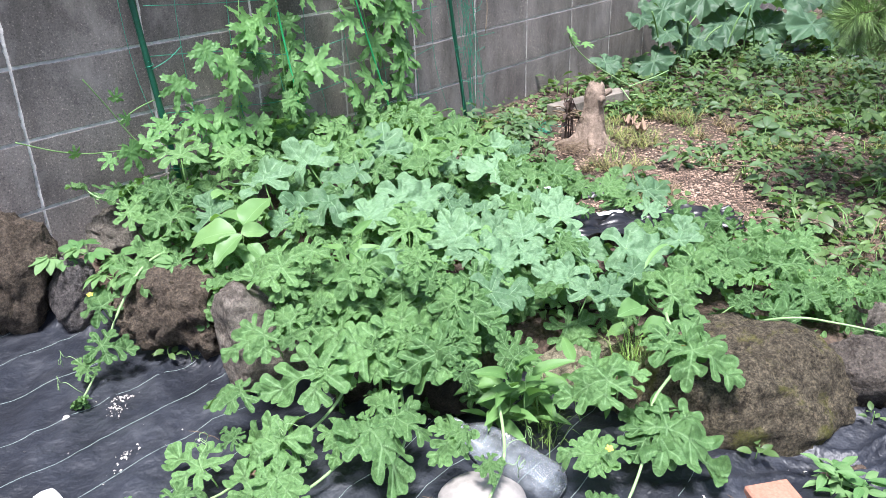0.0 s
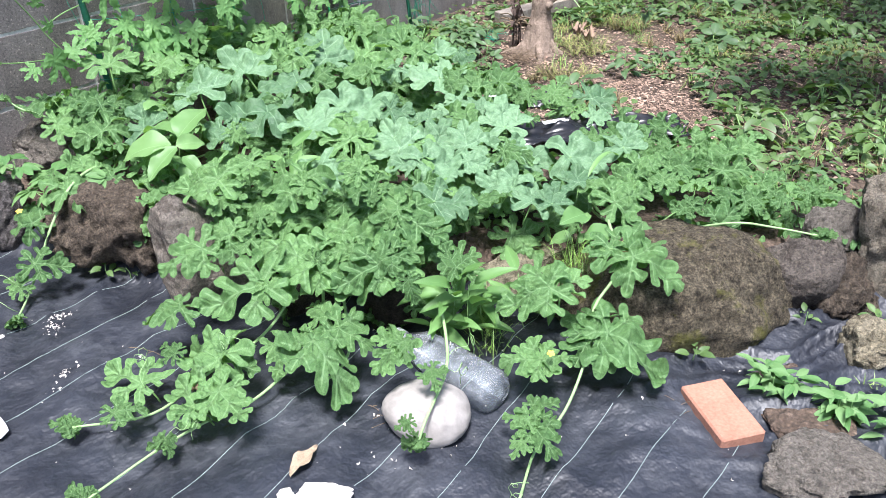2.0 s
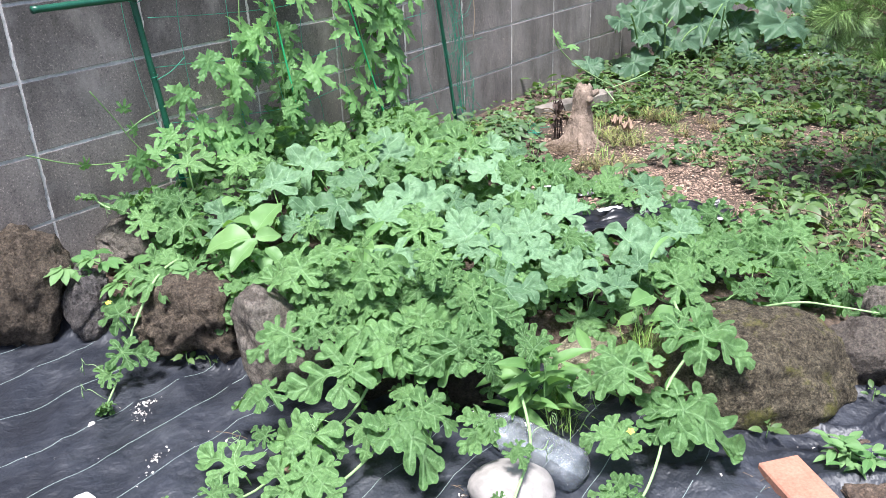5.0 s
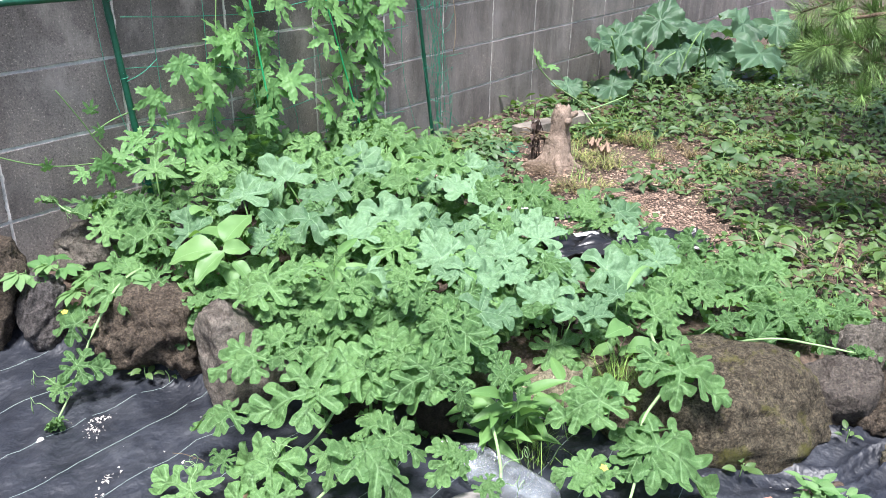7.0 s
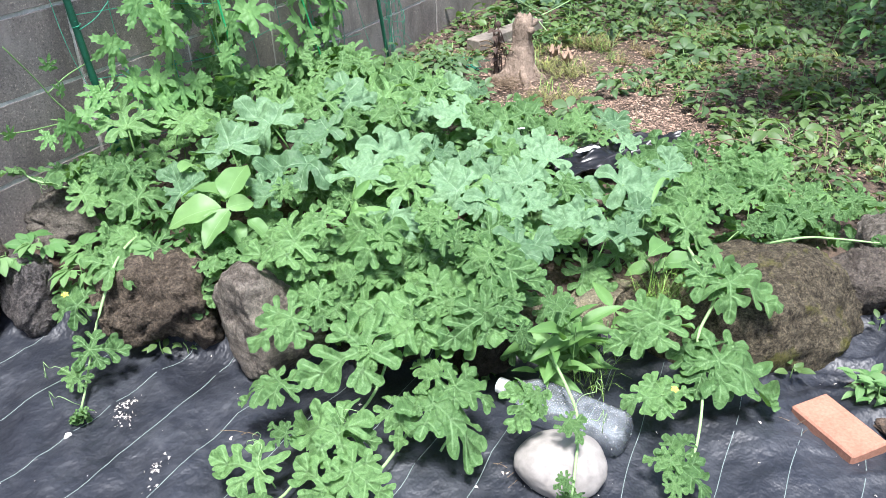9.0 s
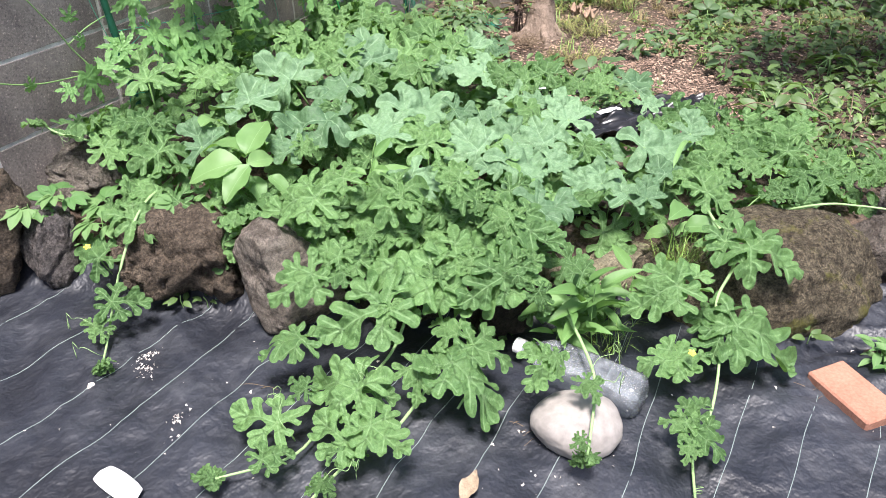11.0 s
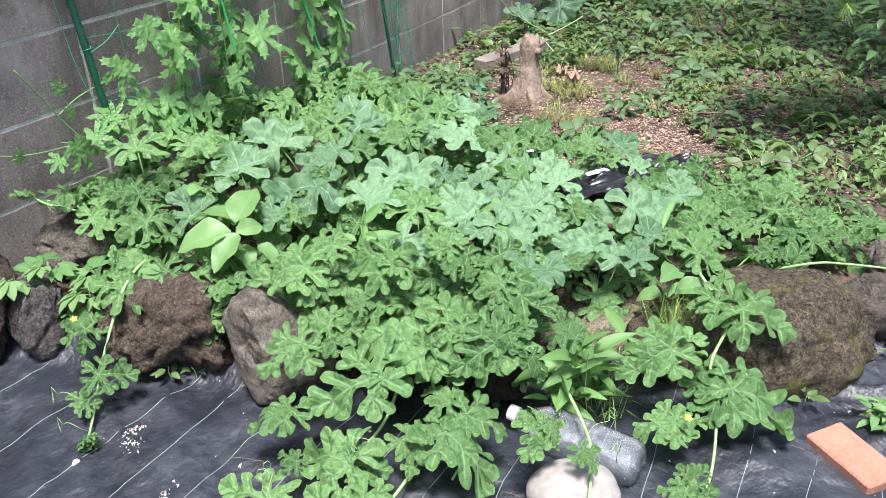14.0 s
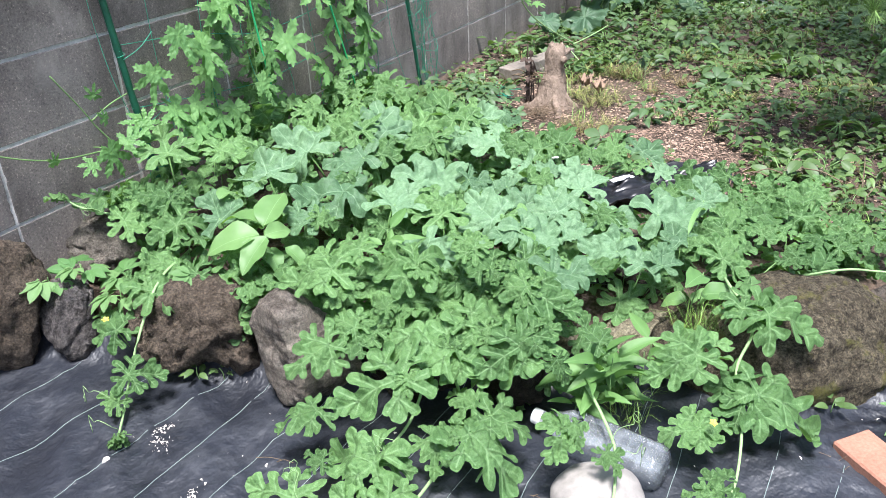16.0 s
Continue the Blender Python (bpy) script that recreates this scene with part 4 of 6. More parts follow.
crumpled("mulch_film", 2.43, 1.32, soil_z(2.43, 1.32) + 0.02, 0.27, 0.15, -40, 1, M_FILM, 0.05, "torn crumpled black plastic mulch film on the soil", "plastic film")
crumpled("mulch_film", 2.38, 1.72, soil_z(2.38, 1.72) + 0.012, 0.21, 0.13, -50, 2, M_FILM, 0.05, "torn crumpled black plastic mulch film on the soil", "plastic film")
crumpled("mulch_film", 1.97, 1.33, soil_z(1.97, 1.33) + 0.02, 0.25, 0.17, -35, 3, M_FILM, 0.055, "torn crumpled black plastic mulch film on the soil", "plastic film")
crumpled("mulch_film", 1.632, 1.269, 0.104, 0.36, 0.20, -40, 4, M_FILM, 0.03, "black plastic mulch film lying under the leaves", "plastic film")
# this film also stands in for the shaded hollow under the squash
crumpled("mulch_film", 5.40, 2.45, 0.05, 0.9, 0.5, -10, 5, M_FILM, 0.06, "black plastic sheeting filling the dark hollow below the squash leaves", "plastic film")
crumpled("plant_label", 1.99, 1.345, soil_z(1.99, 1.345) + 0.045, 0.075, 0.024, -25, 6, M_LABEL, 0.004, "blank white plastic plant label", "label", 8)
crumpled("plant_label", 1.93, 1.54, 0.265, 0.035, 0.028, 30, 7, M_LABEL, 0.004, "blank white plastic plant label", "label", 8)
tag_v, tag_u, tag_f = strip_leaf("", 0.108, 0.046, M_LABEL, 0.15, 0.05, 0.1, 0.5, 14, 0.0, 0, True)
tag = tagged(new("plant_label", mesh_of("plant_label", tag_v, tag_f, M_LABEL)), "long blank white plastic plant label lying on the sheet", "label")
tag.matrix_basis = pose(0.396, 1.511, 0.011, 0, 0, -177)
tag.modifiers.new("thickness", "SOLIDIFY").thickness = 0.002
crumpled("plastic_scrap", 5.26, 2.2, 0.06, 0.22, 0.10, -40, 8, M_LABEL, 0.02, "crumpled pale plastic scrap on the soil", "plastic scrap", 10)
husk_v, husk_u, husk_f = strip_leaf("", 0.09, 0.032, M_HUSK, 1.3, 0.12, 0.5, 0.45, 14, 0.12, 3, True)
husk = tagged(new("dry_husk", mesh_of("dry_husk", [(x, y, z + 0.006 * abs(noise.noise(Vector((x * 60, y * 200, 1))))) for x, y, z in husk_v], husk_f, M_HUSK)), "pale shredded corn-like husk lying on the sheet", "husk")
husk.matrix_basis = pose(0.743, 0.933, 0.002, 3, 0, -71)
crumpled("dead_leaf", 0.741, 1.261, 0.011, 0.04, 0.03, 70, 10, M_DEAD, 0.015, "curled dry brown leaf on the sheet", "leaf", 8, 0.04)
crumpled("dead_leaf", 3.011, 1.986, 0.1, 0.06, 0.05, 70, 11, M_DEAD, 0.05, "curled dry brown leaf beside the stump", "leaf", 10, 0.1)
crumpled("dead_leaf", 3.043, 2.069, 0.103, 0.05, 0.045, 10, 12, M_DEAD, 0.05, "curled dry brown leaf beside the stump", "leaf", 10, 0.1)


def twigs(name, x, y, z, n, reach, length, seed, material, label, radius=0.0015):
    rng = random.Random(seed)
    parts = []
    for i in range(n):
        a, t = rng.uniform(0, 6.28), rng.uniform(-0.15, 0.35)
        c = Vector((x + rng.gauss(0, reach), y + rng.gauss(0, reach), z + abs(rng.gauss(0, reach * 0.3)) + 0.003))
        d = Vector((math.cos(a), math.sin(a), t)) * length * rng.uniform(0.4, 1.0)
        parts.append(tube(curve_through([c, c + d * 0.5 + Vector((0, 0, rng.uniform(0, 0.15) * length)), c + d], 3), [radius, radius * 0.6], 4))
    v, f = merge(parts)
    return tagged(new(name, mesh_of(name, v, f, material)), label, "twigs", kind="stuff")


twigs("dry_twigs", 0.985, 0.937, -0.016, 14, 0.016, 0.04, 1, M_TWIG, "dry brown twig litter beside the round stone", 0.001)
twigs("dry_twigs", 1.431, 0.551, -0.031, 16, 0.018, 0.04, 2, M_TWIG, "dry root litter under the paver brick", 0.001)
twigs("dry_twigs", 2.657, 2.07, 0.09, 130, 0.035, 0.07, 3, M_TWIG, "heap of dry roots and twigs beside the stump", 0.0014)
twigs("dry_twigs", 2.75, 2.16, 0.20, 14, 0.022, 0.09, 4, M_TWIG, "dark dead twigs behind the stump", 0.004)
twigs("dry_twigs", 1.18, 0.755, -0.035, 5, 0.02, 0.07, 5, M_TWIG, "dry twig litter beside the bottle", 0.001)
twigs("dry_twigs", 0.736, 1.44, 0.005, 2, 0.012, 0.06, 6, M_TWIG, "thin dry twig on the sheet", 0.0012)
twigs("dry_twigs", 2.523, 1.105, 0.073, 12, 0.22, 0.22, 7, M_TWIG, "dead brown twigs lying among the weeds", 0.003)


# ---- stump and board ----
def stump():
    rng = random.Random(4)
    n, verts, faces = 40, [], []
    levels = [(0.0, 0.088), (0.018, 0.075), (0.04, 0.066), (0.07, 0.061), (0.10, 0.055), (0.135, 0.047), (0.16, 0.040), (0.185, 0.041), (0.21, 0.042), (0.235, 0.034), (0.25, 0.024)]
    for z, r in levels:
        for i in range(n):
            a = 2 * math.pi * i / n
            root = 1 + 0.42 * max(0, math.cos(2.5 * a + 0.6)) ** 2 * (1 - smoothstep(0, 0.07, z))
            rr = r * root * (1 + 0.2 * noise.noise(Vector((math.cos(a) * 1.6, math.sin(a) * 1.6, z * 11))) + 0.15 * noise.noise(Vector((math.cos(a) * 5, math.sin(a) * 6, z * 30))))
            zz = z + (0.022 * noise.noise(Vector((math.cos(a) * 2, math.sin(a) * 2, 8))) if z > 0.21 else 0)
            verts.append((rr * math.cos(a) + 0.008 * math.sin(z * 9), rr * math.sin(a), zz))
    for k in range(len(levels) - 1):
        for i in range(n):
            j = (i + 1) % n
            faces.append((k * n + i, k * n + j, (k + 1) * n + j, (k + 1) * n + i))
    top = len(verts)
    verts.append((0.02, 0.0, 0.205))
    faces += [((len(levels) - 1) * n + i, (len(levels) - 1) * n + (i + 1) % n, top) for i in range(n)]
    ob = tagged(new("tree_stump", mesh_of("tree_stump", verts, faces, M_STUMP)), "bare brown tree stump with a broken top and flared roots", "stump")
    for p, q, r in (((0.02, 0.0, 0.185), (0.088, -0.045, 0.215), 0.015), ((0.0, 0.01, 0.2), (-0.012, 0.014, 0.248), 0.019), ((0.0, -0.02, 0.185), (-0.028, -0.05, 0.198), 0.017)):
        p, q = Vector(p), Vector(q)
        v, f = tube([p, p.lerp(q, 0.5) + Vector((0.004, 0, 0.004)), q], [r * 1.2, r, r * 0.75], 9)
        child("branch_stub", mesh_of("branch_stub", v, f, M_STUMP), ob)
    for i, (a, ln) in enumerate(((-0.5, 0.17), (0.6, 0.14), (2.2, 0.16), (3.6, 0.15), (4.7, 0.13))):
        d = Vector((math.cos(a), math.sin(a), 0))
        v, f = tube(curve_through([d * 0.03 + Vector((0, 0, 0.07)), d * 0.075 + Vector((0, 0, 0.03)), d * ln * 0.8 + Vector((0.01, 0, 0.012)), d * ln * 1.1 + Vector((0, 0.01, -0.012))], 4), [0.024 - 0.0012 * k for k in range(14)], 10)
        child("root", mesh_of("root", [p + Vector((1, 1, 1)) * 0.006 * noise.noise(p * 40) for p in v], f, M_STUMP), ob)
    return ob


stump().matrix_basis = pose(2.80, 2.09, 0.07, 2, 3, 20) @ Matrix.Diagonal((0.94, 0.94, 1.08, 1))
board = tagged(new("timber_board", box_mesh("timber_board", 0.45, 0.08, 0.046, 0.003, M_WOOD)), "short weathered grey timber board on the soil", "board")
board.matrix_basis = pose(3.145, 2.382, 0.146, 0, -1, -6.7)
prop = tagged(new("timber_block", box_mesh("timber_block", 0.12, 0.09, 0.07, 0.004, M_WOOD)), "weathered timber offcut under the board", "board")
prop.matrix_basis = pose(3.16, 2.385, 0.097, 0, 0, 8)


stalks = tagged(new("dead_stalks", None), "dark dead plant stalks standing behind the stump", "dead plant")
stalks.matrix_basis = pose(2.76, 2.17, 0.08)
rng = random.Random(14)
for i in range(7):
    x, y, h = rng.gauss(0, 0.022), rng.gauss(0, 0.015), rng.uniform(0.15, 0.27)
    line = curve_through([(x, y, 0), (x + rng.gauss(0, 0.01), y, h * 0.5), (x + rng.gauss(0, 0.02), y + rng.gauss(0, 0.01), h)], 4)
    v, f = tube(line, [rng.uniform(0.003, 0.006), 0.0025], 6)
    child("stalk", mesh_of("stalk", v, f, M_DEADSTALK), stalks)
    for k in range(4):
        p = line[rng.randrange(3, len(line))]
        v, f, = strip_leaf("", 0.035, 0.02, None, 0.8, 0.8, 0.4, 0.4, 5, 0.1, k, True)[::2]
        m = leaf_pose(p.x, p.y, p.z, rng.uniform(0, 360), 1.0, rng.uniform(-70, 30), rng)
        child("withered_leaf", mesh_of("withered_leaf", [m @ Vector(q) for q in v], f, M_DEADSTALK), stalks)


# ---- trellis: poles, net, ties ----
def pole(a, b, r, label):
    a, b = Vector(a), Vector(b)
    n = 60
    pts = [a.lerp(b, i / n) for i in range(n + 1)]
    v, f = tube(pts, [r * (1.12 if i % 6 == 0 else 1.0) for i in range(n + 1)], 12)
    return tagged(new("garden_pole", mesh_of("garden_pole", v, f, M_POLE)), label, "pole", "trellis poles")


pole(WALL @ Vector((0.032, -0.06, 0.03)), WALL @ Vector((-0.135, -0.06, 1.6)), 0.0095, "ribbed green plastic-coated garden pole leaning at the wall")
pole(WALL @ Vector((1.473, -0.06, 0.03)), WALL @ Vector((1.185, -0.06, 1.6)), 0.008, "ribbed green plastic-coated garden pole leaning at the wall")
pole(WALL @ Vector((-0.36, -0.078, 0.878)), WALL @ Vector((0.62, -0.078, 0.866)), 0.0095, "ribbed green garden pole tied across the trellis")

net = tagged(new("trellis_net", None), "loose green trellis net of thin cord hung before the wall", "net")
net.matrix_basis = WALL
rng = random.Random(12)


def cord(points, r, material, parent):
    """Thin line in the wall's frame."""
    v, f = tube(curve_through(points, 5), [r], 4)
    child("cord", mesh_of("cord", v, f, material), parent)


for i in range(9):
    x = -0.02 + i * 0.165
    cord([(x + rng.uniform(-0.02, 0.02) - 0.02 * k, -0.065 + rng.uniform(-0.02, 0.02), 0.2 + 0.2 * k) for k in range(7)], 0.0011, M_NET, net)
for i in range(7):
    z = 0.30 + i * 0.17
    cord([(-0.03 + k * 0.26, -0.065 + rng.uniform(-0.02, 0.02), z + rng.uniform(-0.03, 0.03) - 0.03 * math.sin(k / 5 * 3.14)) for k in range(6)], 0.0011, M_NET, net)
for i in range(16):
    x = 1.52 + rng.gauss(0, 0.035)
    cord([(x - 0.03 * k + rng.gauss(0, 0.010), -0.065 + rng.gauss(0, 0.02), 0.10 + 0.21 * k) for k in range(7)], 0.0009, M_NET, net)
for i in range(12):
    z = 0.10 + 0.07 * i
    cord([(1.43 + 0.055 * k + rng.gauss(0, 0.01) - 0.05 * z, -0.075 + rng.gauss(0, 0.02), z + rng.gauss(0, 0.025)) for k in range(4)], 0.0009, M_NET, net)
for i in range(9):
    x, y = 1.52 + rng.uniform(0, 0.16), -0.16 - rng.uniform(0, 0.28)
    cord([(x + rng.gauss(0, 0.05), y + rng.gauss(0, 0.05), 0.10 + rng.uniform(0, 0.04)) for k in range(4)], 0.001, M_NET, net)
for pts in (((0.40, -0.12, 0.90), (0.422, -0.11, 0.753), (0.475, -0.11, 0.42)), ((0.72, -0.11, 0.90), (0.79, -0.11, 0.695), (0.942, -0.11, 0.246))):
    v, f = tube(curve_through(pts, 6), [0.0036], 6)
    child("support_cord", mesh_of("support_cord", v, f, M_TIE), net, label="bright green thick support cord")
v, f = tube(curve_through([(1.545, -0.08, 1.0), (1.55, -0.08, 0.8), (1.575, -0.085, 0.62), (1.57, -0.08, 0.5)], 6), [0.0022], 5)
child("loose_cord", mesh_of("loose_cord", v, f, M_HUSK), net, label="straw-coloured loose cord end")
for z, x in ((0.63, -0.031), (0.44, -0.012), (0.855, -0.056), (0.7, 1.352), (0.45, 1.397)):
    v, f = tube([Vector((x + 0.012 * math.cos(a * 0.7), -0.06 + 0.012 * math.sin(a * 0.7), z + 0.0016 * a)) for a in range(16)], [0.0011], 4)
    child("tie", mesh_of("tie", v, f, M_NET), net, label="thin green tie knotted round the pole")
    cord([(x, -0.07, z), (x + 0.05, -0.08, z + 0.02), (x + 0.11, -0.07, z + 0.05)], 0.0011, M_NET, net)


# ---- watermelon vines ----
# each leaf: blade base x, y, z, heading, length, pitch
OVERHANG = [
    (1.05, 1.23, 0.20, 124, 0.136, 8), (1.12, 1.11, 0.21, 156, 0.115, -18), (1.11, 1.22, 0.22, -22, 0.113, 9),
    (0.89, 1.43, 0.22, 166, 0.103, -15), (1.15, 1.10, 0.22, 158, 0.086, -20), (0.95, 1.41, 0.23, 102, 0.078, 24),
    (0.98, 1.38, 0.23, 138, 0.072, 1), (0.94, 1.39, 0.21, 159, 0.063, -12), (1.23, 0.99, 0.21, 74, 0.064, 27),
    (1.16, 1.10, 0.22, -24, 0.061, 10), (1.12, 1.19, 0.22, -156, 0.057, -38), (1.01, 1.37, 0.26, 92, 0.047, 26),
]
RUNNER_FRONT = [
    (0.93, 1.10, 0.11, -92, 0.130, -13), (0.78, 1.21, 0.09, 101, 0.123, 4), (0.65, 1.30, 0.06, 107, 0.110, 4),
    (0.73, 1.13, 0.09, -90, 0.101, -14), (0.69, 1.16, 0.07, 83, 0.099, 7), (0.79, 1.21, 0.09, -59, 0.075, -7),
    (0.57, 1.25, 0.06, -24, 0.063, -1), (0.90, 1.16, 0.10, -142, 0.078, -17), (0.93, 1.11, 0.11, 96, 0.067, 3),
    (0.67, 1.15, 0.05, -17, 0.056, 1), (0.73, 1.30, 0.09, 98, 0.044, 5),
]
RUNNER_LEFT = [
    (0.80, 1.92, 0.22, -9, 0.125, 2), (0.66, 1.84, 0.10, -26, 0.084, -9), (0.71, 1.95, 0.15, 88, 0.098, 25),
    (0.61, 1.82, 0.06, 112, 0.053, 21), (0.79, 1.98, 0.22, 72, 0.047, 26),
]
RUNNER_LOW = [
    (0.93, 1.27, 0.18, 144, 0.173, -10), (1.15, 1.11, 0.21, 152, 0.149, -20), (0.79, 1.37, 0.13, 136, 0.096, -1),
    (1.04, 1.21, 0.19, 151, 0.093, -17), (0.99, 1.09, 0.13, -75, 0.087, -16), (1.00, 1.14, 0.12, 89, 0.069, 16),
    (0.94, 1.26, 0.18, -62, 0.064, -13), (1.13, 1.03, 0.20, -114, 0.050, -30), (1.05, 1.24, 0.20, -12, 0.050, 16),
    (1.16, 1.11, 0.22, 1, 0.044, 23),
]
RUNNER_RIGHT = [
    (1.39, 0.71, 0.10, -81, 0.143, -5), (1.34, 0.83, 0.18, 147, 0.115, -12), (1.37, 0.73, 0.10, 21, 0.130, 9),
    (1.38, 0.83, 0.17, 39, 0.108, 9), (1.36, 0.73, 0.10, -165, 0.084, -18),
]
RUNNER_RIGHT_END = [
    (1.12, 0.67, 0.05, -107, 0.073, -11), (1.25, 0.77, 0.08, 137, 0.085, -10), (1.25, 0.77, 0.08, -48, 0.070, 1),
    (1.12, 0.69, 0.05, 117, 0.055, -6), (1.14, 0.69, 0.06, -12, 0.063, 8), (1.07, 0.66, 0.05, -168, 0.038, -17),
]
RUNNER_RIGHT_TOP = [
    (1.52, 0.75, 0.21, -79, 0.120, -13), (1.51, 0.80, 0.21, -46, 0.107, 5), (1.51, 0.81, 0.21, 118, 0.058, -4),
]
SHOOT_BOTTLE = [
    (1.02, 0.94, 0.15, -173, 0.080, -16), (1.02, 0.95, 0.15, 67, 0.045, 7), (1.03, 0.93, 0.16, -130, 0.042, -17),
    (1.03, 0.86, 0.13, -120, 0.052, -15), (0.92, 0.80, 0.10, 163, 0.028, -14),
]
VINE_BACK_BROAD = [
    (1.32, 1.80, 0.31, 133, 0.178, 1), (1.39, 2.01, 0.36, 82, 0.187, 20), (1.47, 1.87, 0.34, 135, 0.128, 0),
    (1.23, 1.99, 0.34, 60, 0.149, 22), (1.04, 1.96, 0.30, 65, 0.107, 22), (1.60, 1.90, 0.37, 56, 0.126, 22),
    (1.96, 1.83, 0.31, 34, 0.115, 22), (2.08, 1.82, 0.29, -97, 0.067, -24),
]
VINE_BACK = [
    (1.71, 1.87, 0.36, 87, 0.170, 17), (1.20, 2.14, 0.39, 0, 0.122, 9), (1.54, 1.94, 0.39, 125, 0.119, 4),
    (1.90, 1.97, 0.34, 81, 0.162, 18), (1.09, 2.22, 0.40, 64, 0.151, 22), (0.95, 2.01, 0.30, 97, 0.111, 19),
    (1.91, 1.85, 0.32, 78, 0.128, 18), (1.52, 1.85, 0.34, 3, 0.095, 14), (1.03, 2.11, 0.32, 119, 0.080, 12),
    (1.62, 1.97, 0.37, -101, 0.085, -28),
]
VINE_FRONT_ROW_BROAD = [
    (1.34, 1.17, 0.26, -38, 0.104, 0), (1.46, 1.32, 0.26, -18, 0.121, 9), (1.56, 1.13, 0.23, 108, 0.099, 4),
    (1.47, 1.43, 0.27, 75, 0.122, 19), (1.55, 1.39, 0.26, 24, 0.113, 21), (1.44, 1.34, 0.27, 133, 0.080, -3),
    (1.23, 1.44, 0.30, -97, 0.086, -27), (1.55, 1.06, 0.22, 36, 0.089, 22), (1.60, 1.32, 0.26, 55, 0.099, 21),
    (1.55, 1.27, 0.26, -66, 0.072, -12), (1.58, 1.02, 0.22, 31, 0.068, 22),
]
VINE_FRONT_ROW = [
    (1.24, 1.17, 0.27, -75, 0.127, -18), (1.15, 1.41, 0.29, 119, 0.122, 7), (1.24, 1.27, 0.29, 95, 0.095, 14),
    (1.23, 1.17, 0.27, 119, 0.078, 3), (1.25, 1.32, 0.32, 95, 0.084, 14), (1.15, 1.40, 0.29, -81, 0.062, -22),
    (1.26, 1.24, 0.28, -18, 0.054, 8), (1.23, 1.26, 0.28, -78, 0.041, -20),
]
VINE_MIDDLE_BROAD = [
    (1.48, 1.67, 0.31, -16, 0.177, 7), (1.34, 1.64, 0.30, 2, 0.136, 14), (1.87, 1.70, 0.30, 103, 0.145, 9),
    (1.78, 1.53, 0.28, 141, 0.098, -9), (1.19, 1.79, 0.30, 104, 0.088, 14), (1.63, 1.50, 0.28, 112, 0.080, 6),
    (1.57, 1.58, 0.31, -36, 0.070, 0), (1.76, 1.77, 0.34, 154, 0.061, -13), (1.44, 1.56, 0.29, 7, 0.052, 16),
]
VINE_MIDDLE = [
    (1.00, 1.52, 0.31, 132, 0.118, 3), (1.68, 1.79, 0.35, 113, 0.134, 7), (1.08, 1.51, 0.33, 158, 0.087, -10),
    (1.38, 1.52, 0.29, 55, 0.124, 22), (1.88, 1.63, 0.29, 112, 0.096, 5), (1.00, 1.48, 0.29, 174, 0.068, -16),
    (1.97, 1.55, 0.29, 22, 0.108, 21), (1.91, 1.57, 0.29, 61, 0.104, 20), (1.19, 1.76, 0.30, -68, 0.057, -20),
    (1.65, 1.77, 0.33, -3, 0.067, 13),
]
VINE_SIDE_BROAD = [
    (1.69, 1.26, 0.23, -42, 0.141, 0), (1.80, 1.14, 0.23, -38, 0.137, 4), (1.79, 1.36, 0.25, 53, 0.113, 21),
    (2.27, 1.42, 0.19, -14, 0.111, 14), (1.69, 1.03, 0.23, 44, 0.089, 22), (1.70, 1.24, 0.23, 29, 0.092, 22),
    (1.95, 1.08, 0.22, 18, 0.094, 22), (1.79, 1.48, 0.28, -15, 0.075, 11), (2.07, 1.27, 0.23, -35, 0.066, 6),
]
VINE_SIDE = [
    (1.69, 0.92, 0.22, -25, 0.112, 12), (1.99, 0.96, 0.19, -38, 0.106, 8), (1.73, 0.93, 0.23, 10, 0.090, 21),
    (1.99, 0.74, 0.17, -22, 0.078, 16), (2.13, 0.75, 0.16, -6, 0.087, 20), (1.98, 0.77, 0.17, 43, 0.083, 20),
    (1.83, 0.88, 0.23, -40, 0.065, 7), (1.70, 0.98, 0.23, 62, 0.073, 18), (2.10, 1.03, 0.19, 93, 0.072, 6),
    (2.08, 0.67, 0.17, 69, 0.066, 13), (1.99, 1.45, 0.27, 103, 0.074, 7), (2.09, 1.33, 0.23, 112, 0.070, 1),
    (1.82, 0.79, 0.21, 126, 0.052, -10), (2.14, 0.65, 0.17, -19, 0.061, 18), (2.07, 1.42, 0.26, 17, 0.087, 21),
    (1.83, 0.79, 0.21, -84, 0.042, -12),
]
VINE_SIDE_MORE = [
    (1.89, 1.36, 0.25, 83, 0.058, 14), (1.82, 1.40, 0.26, 89, 0.043, 13),
]


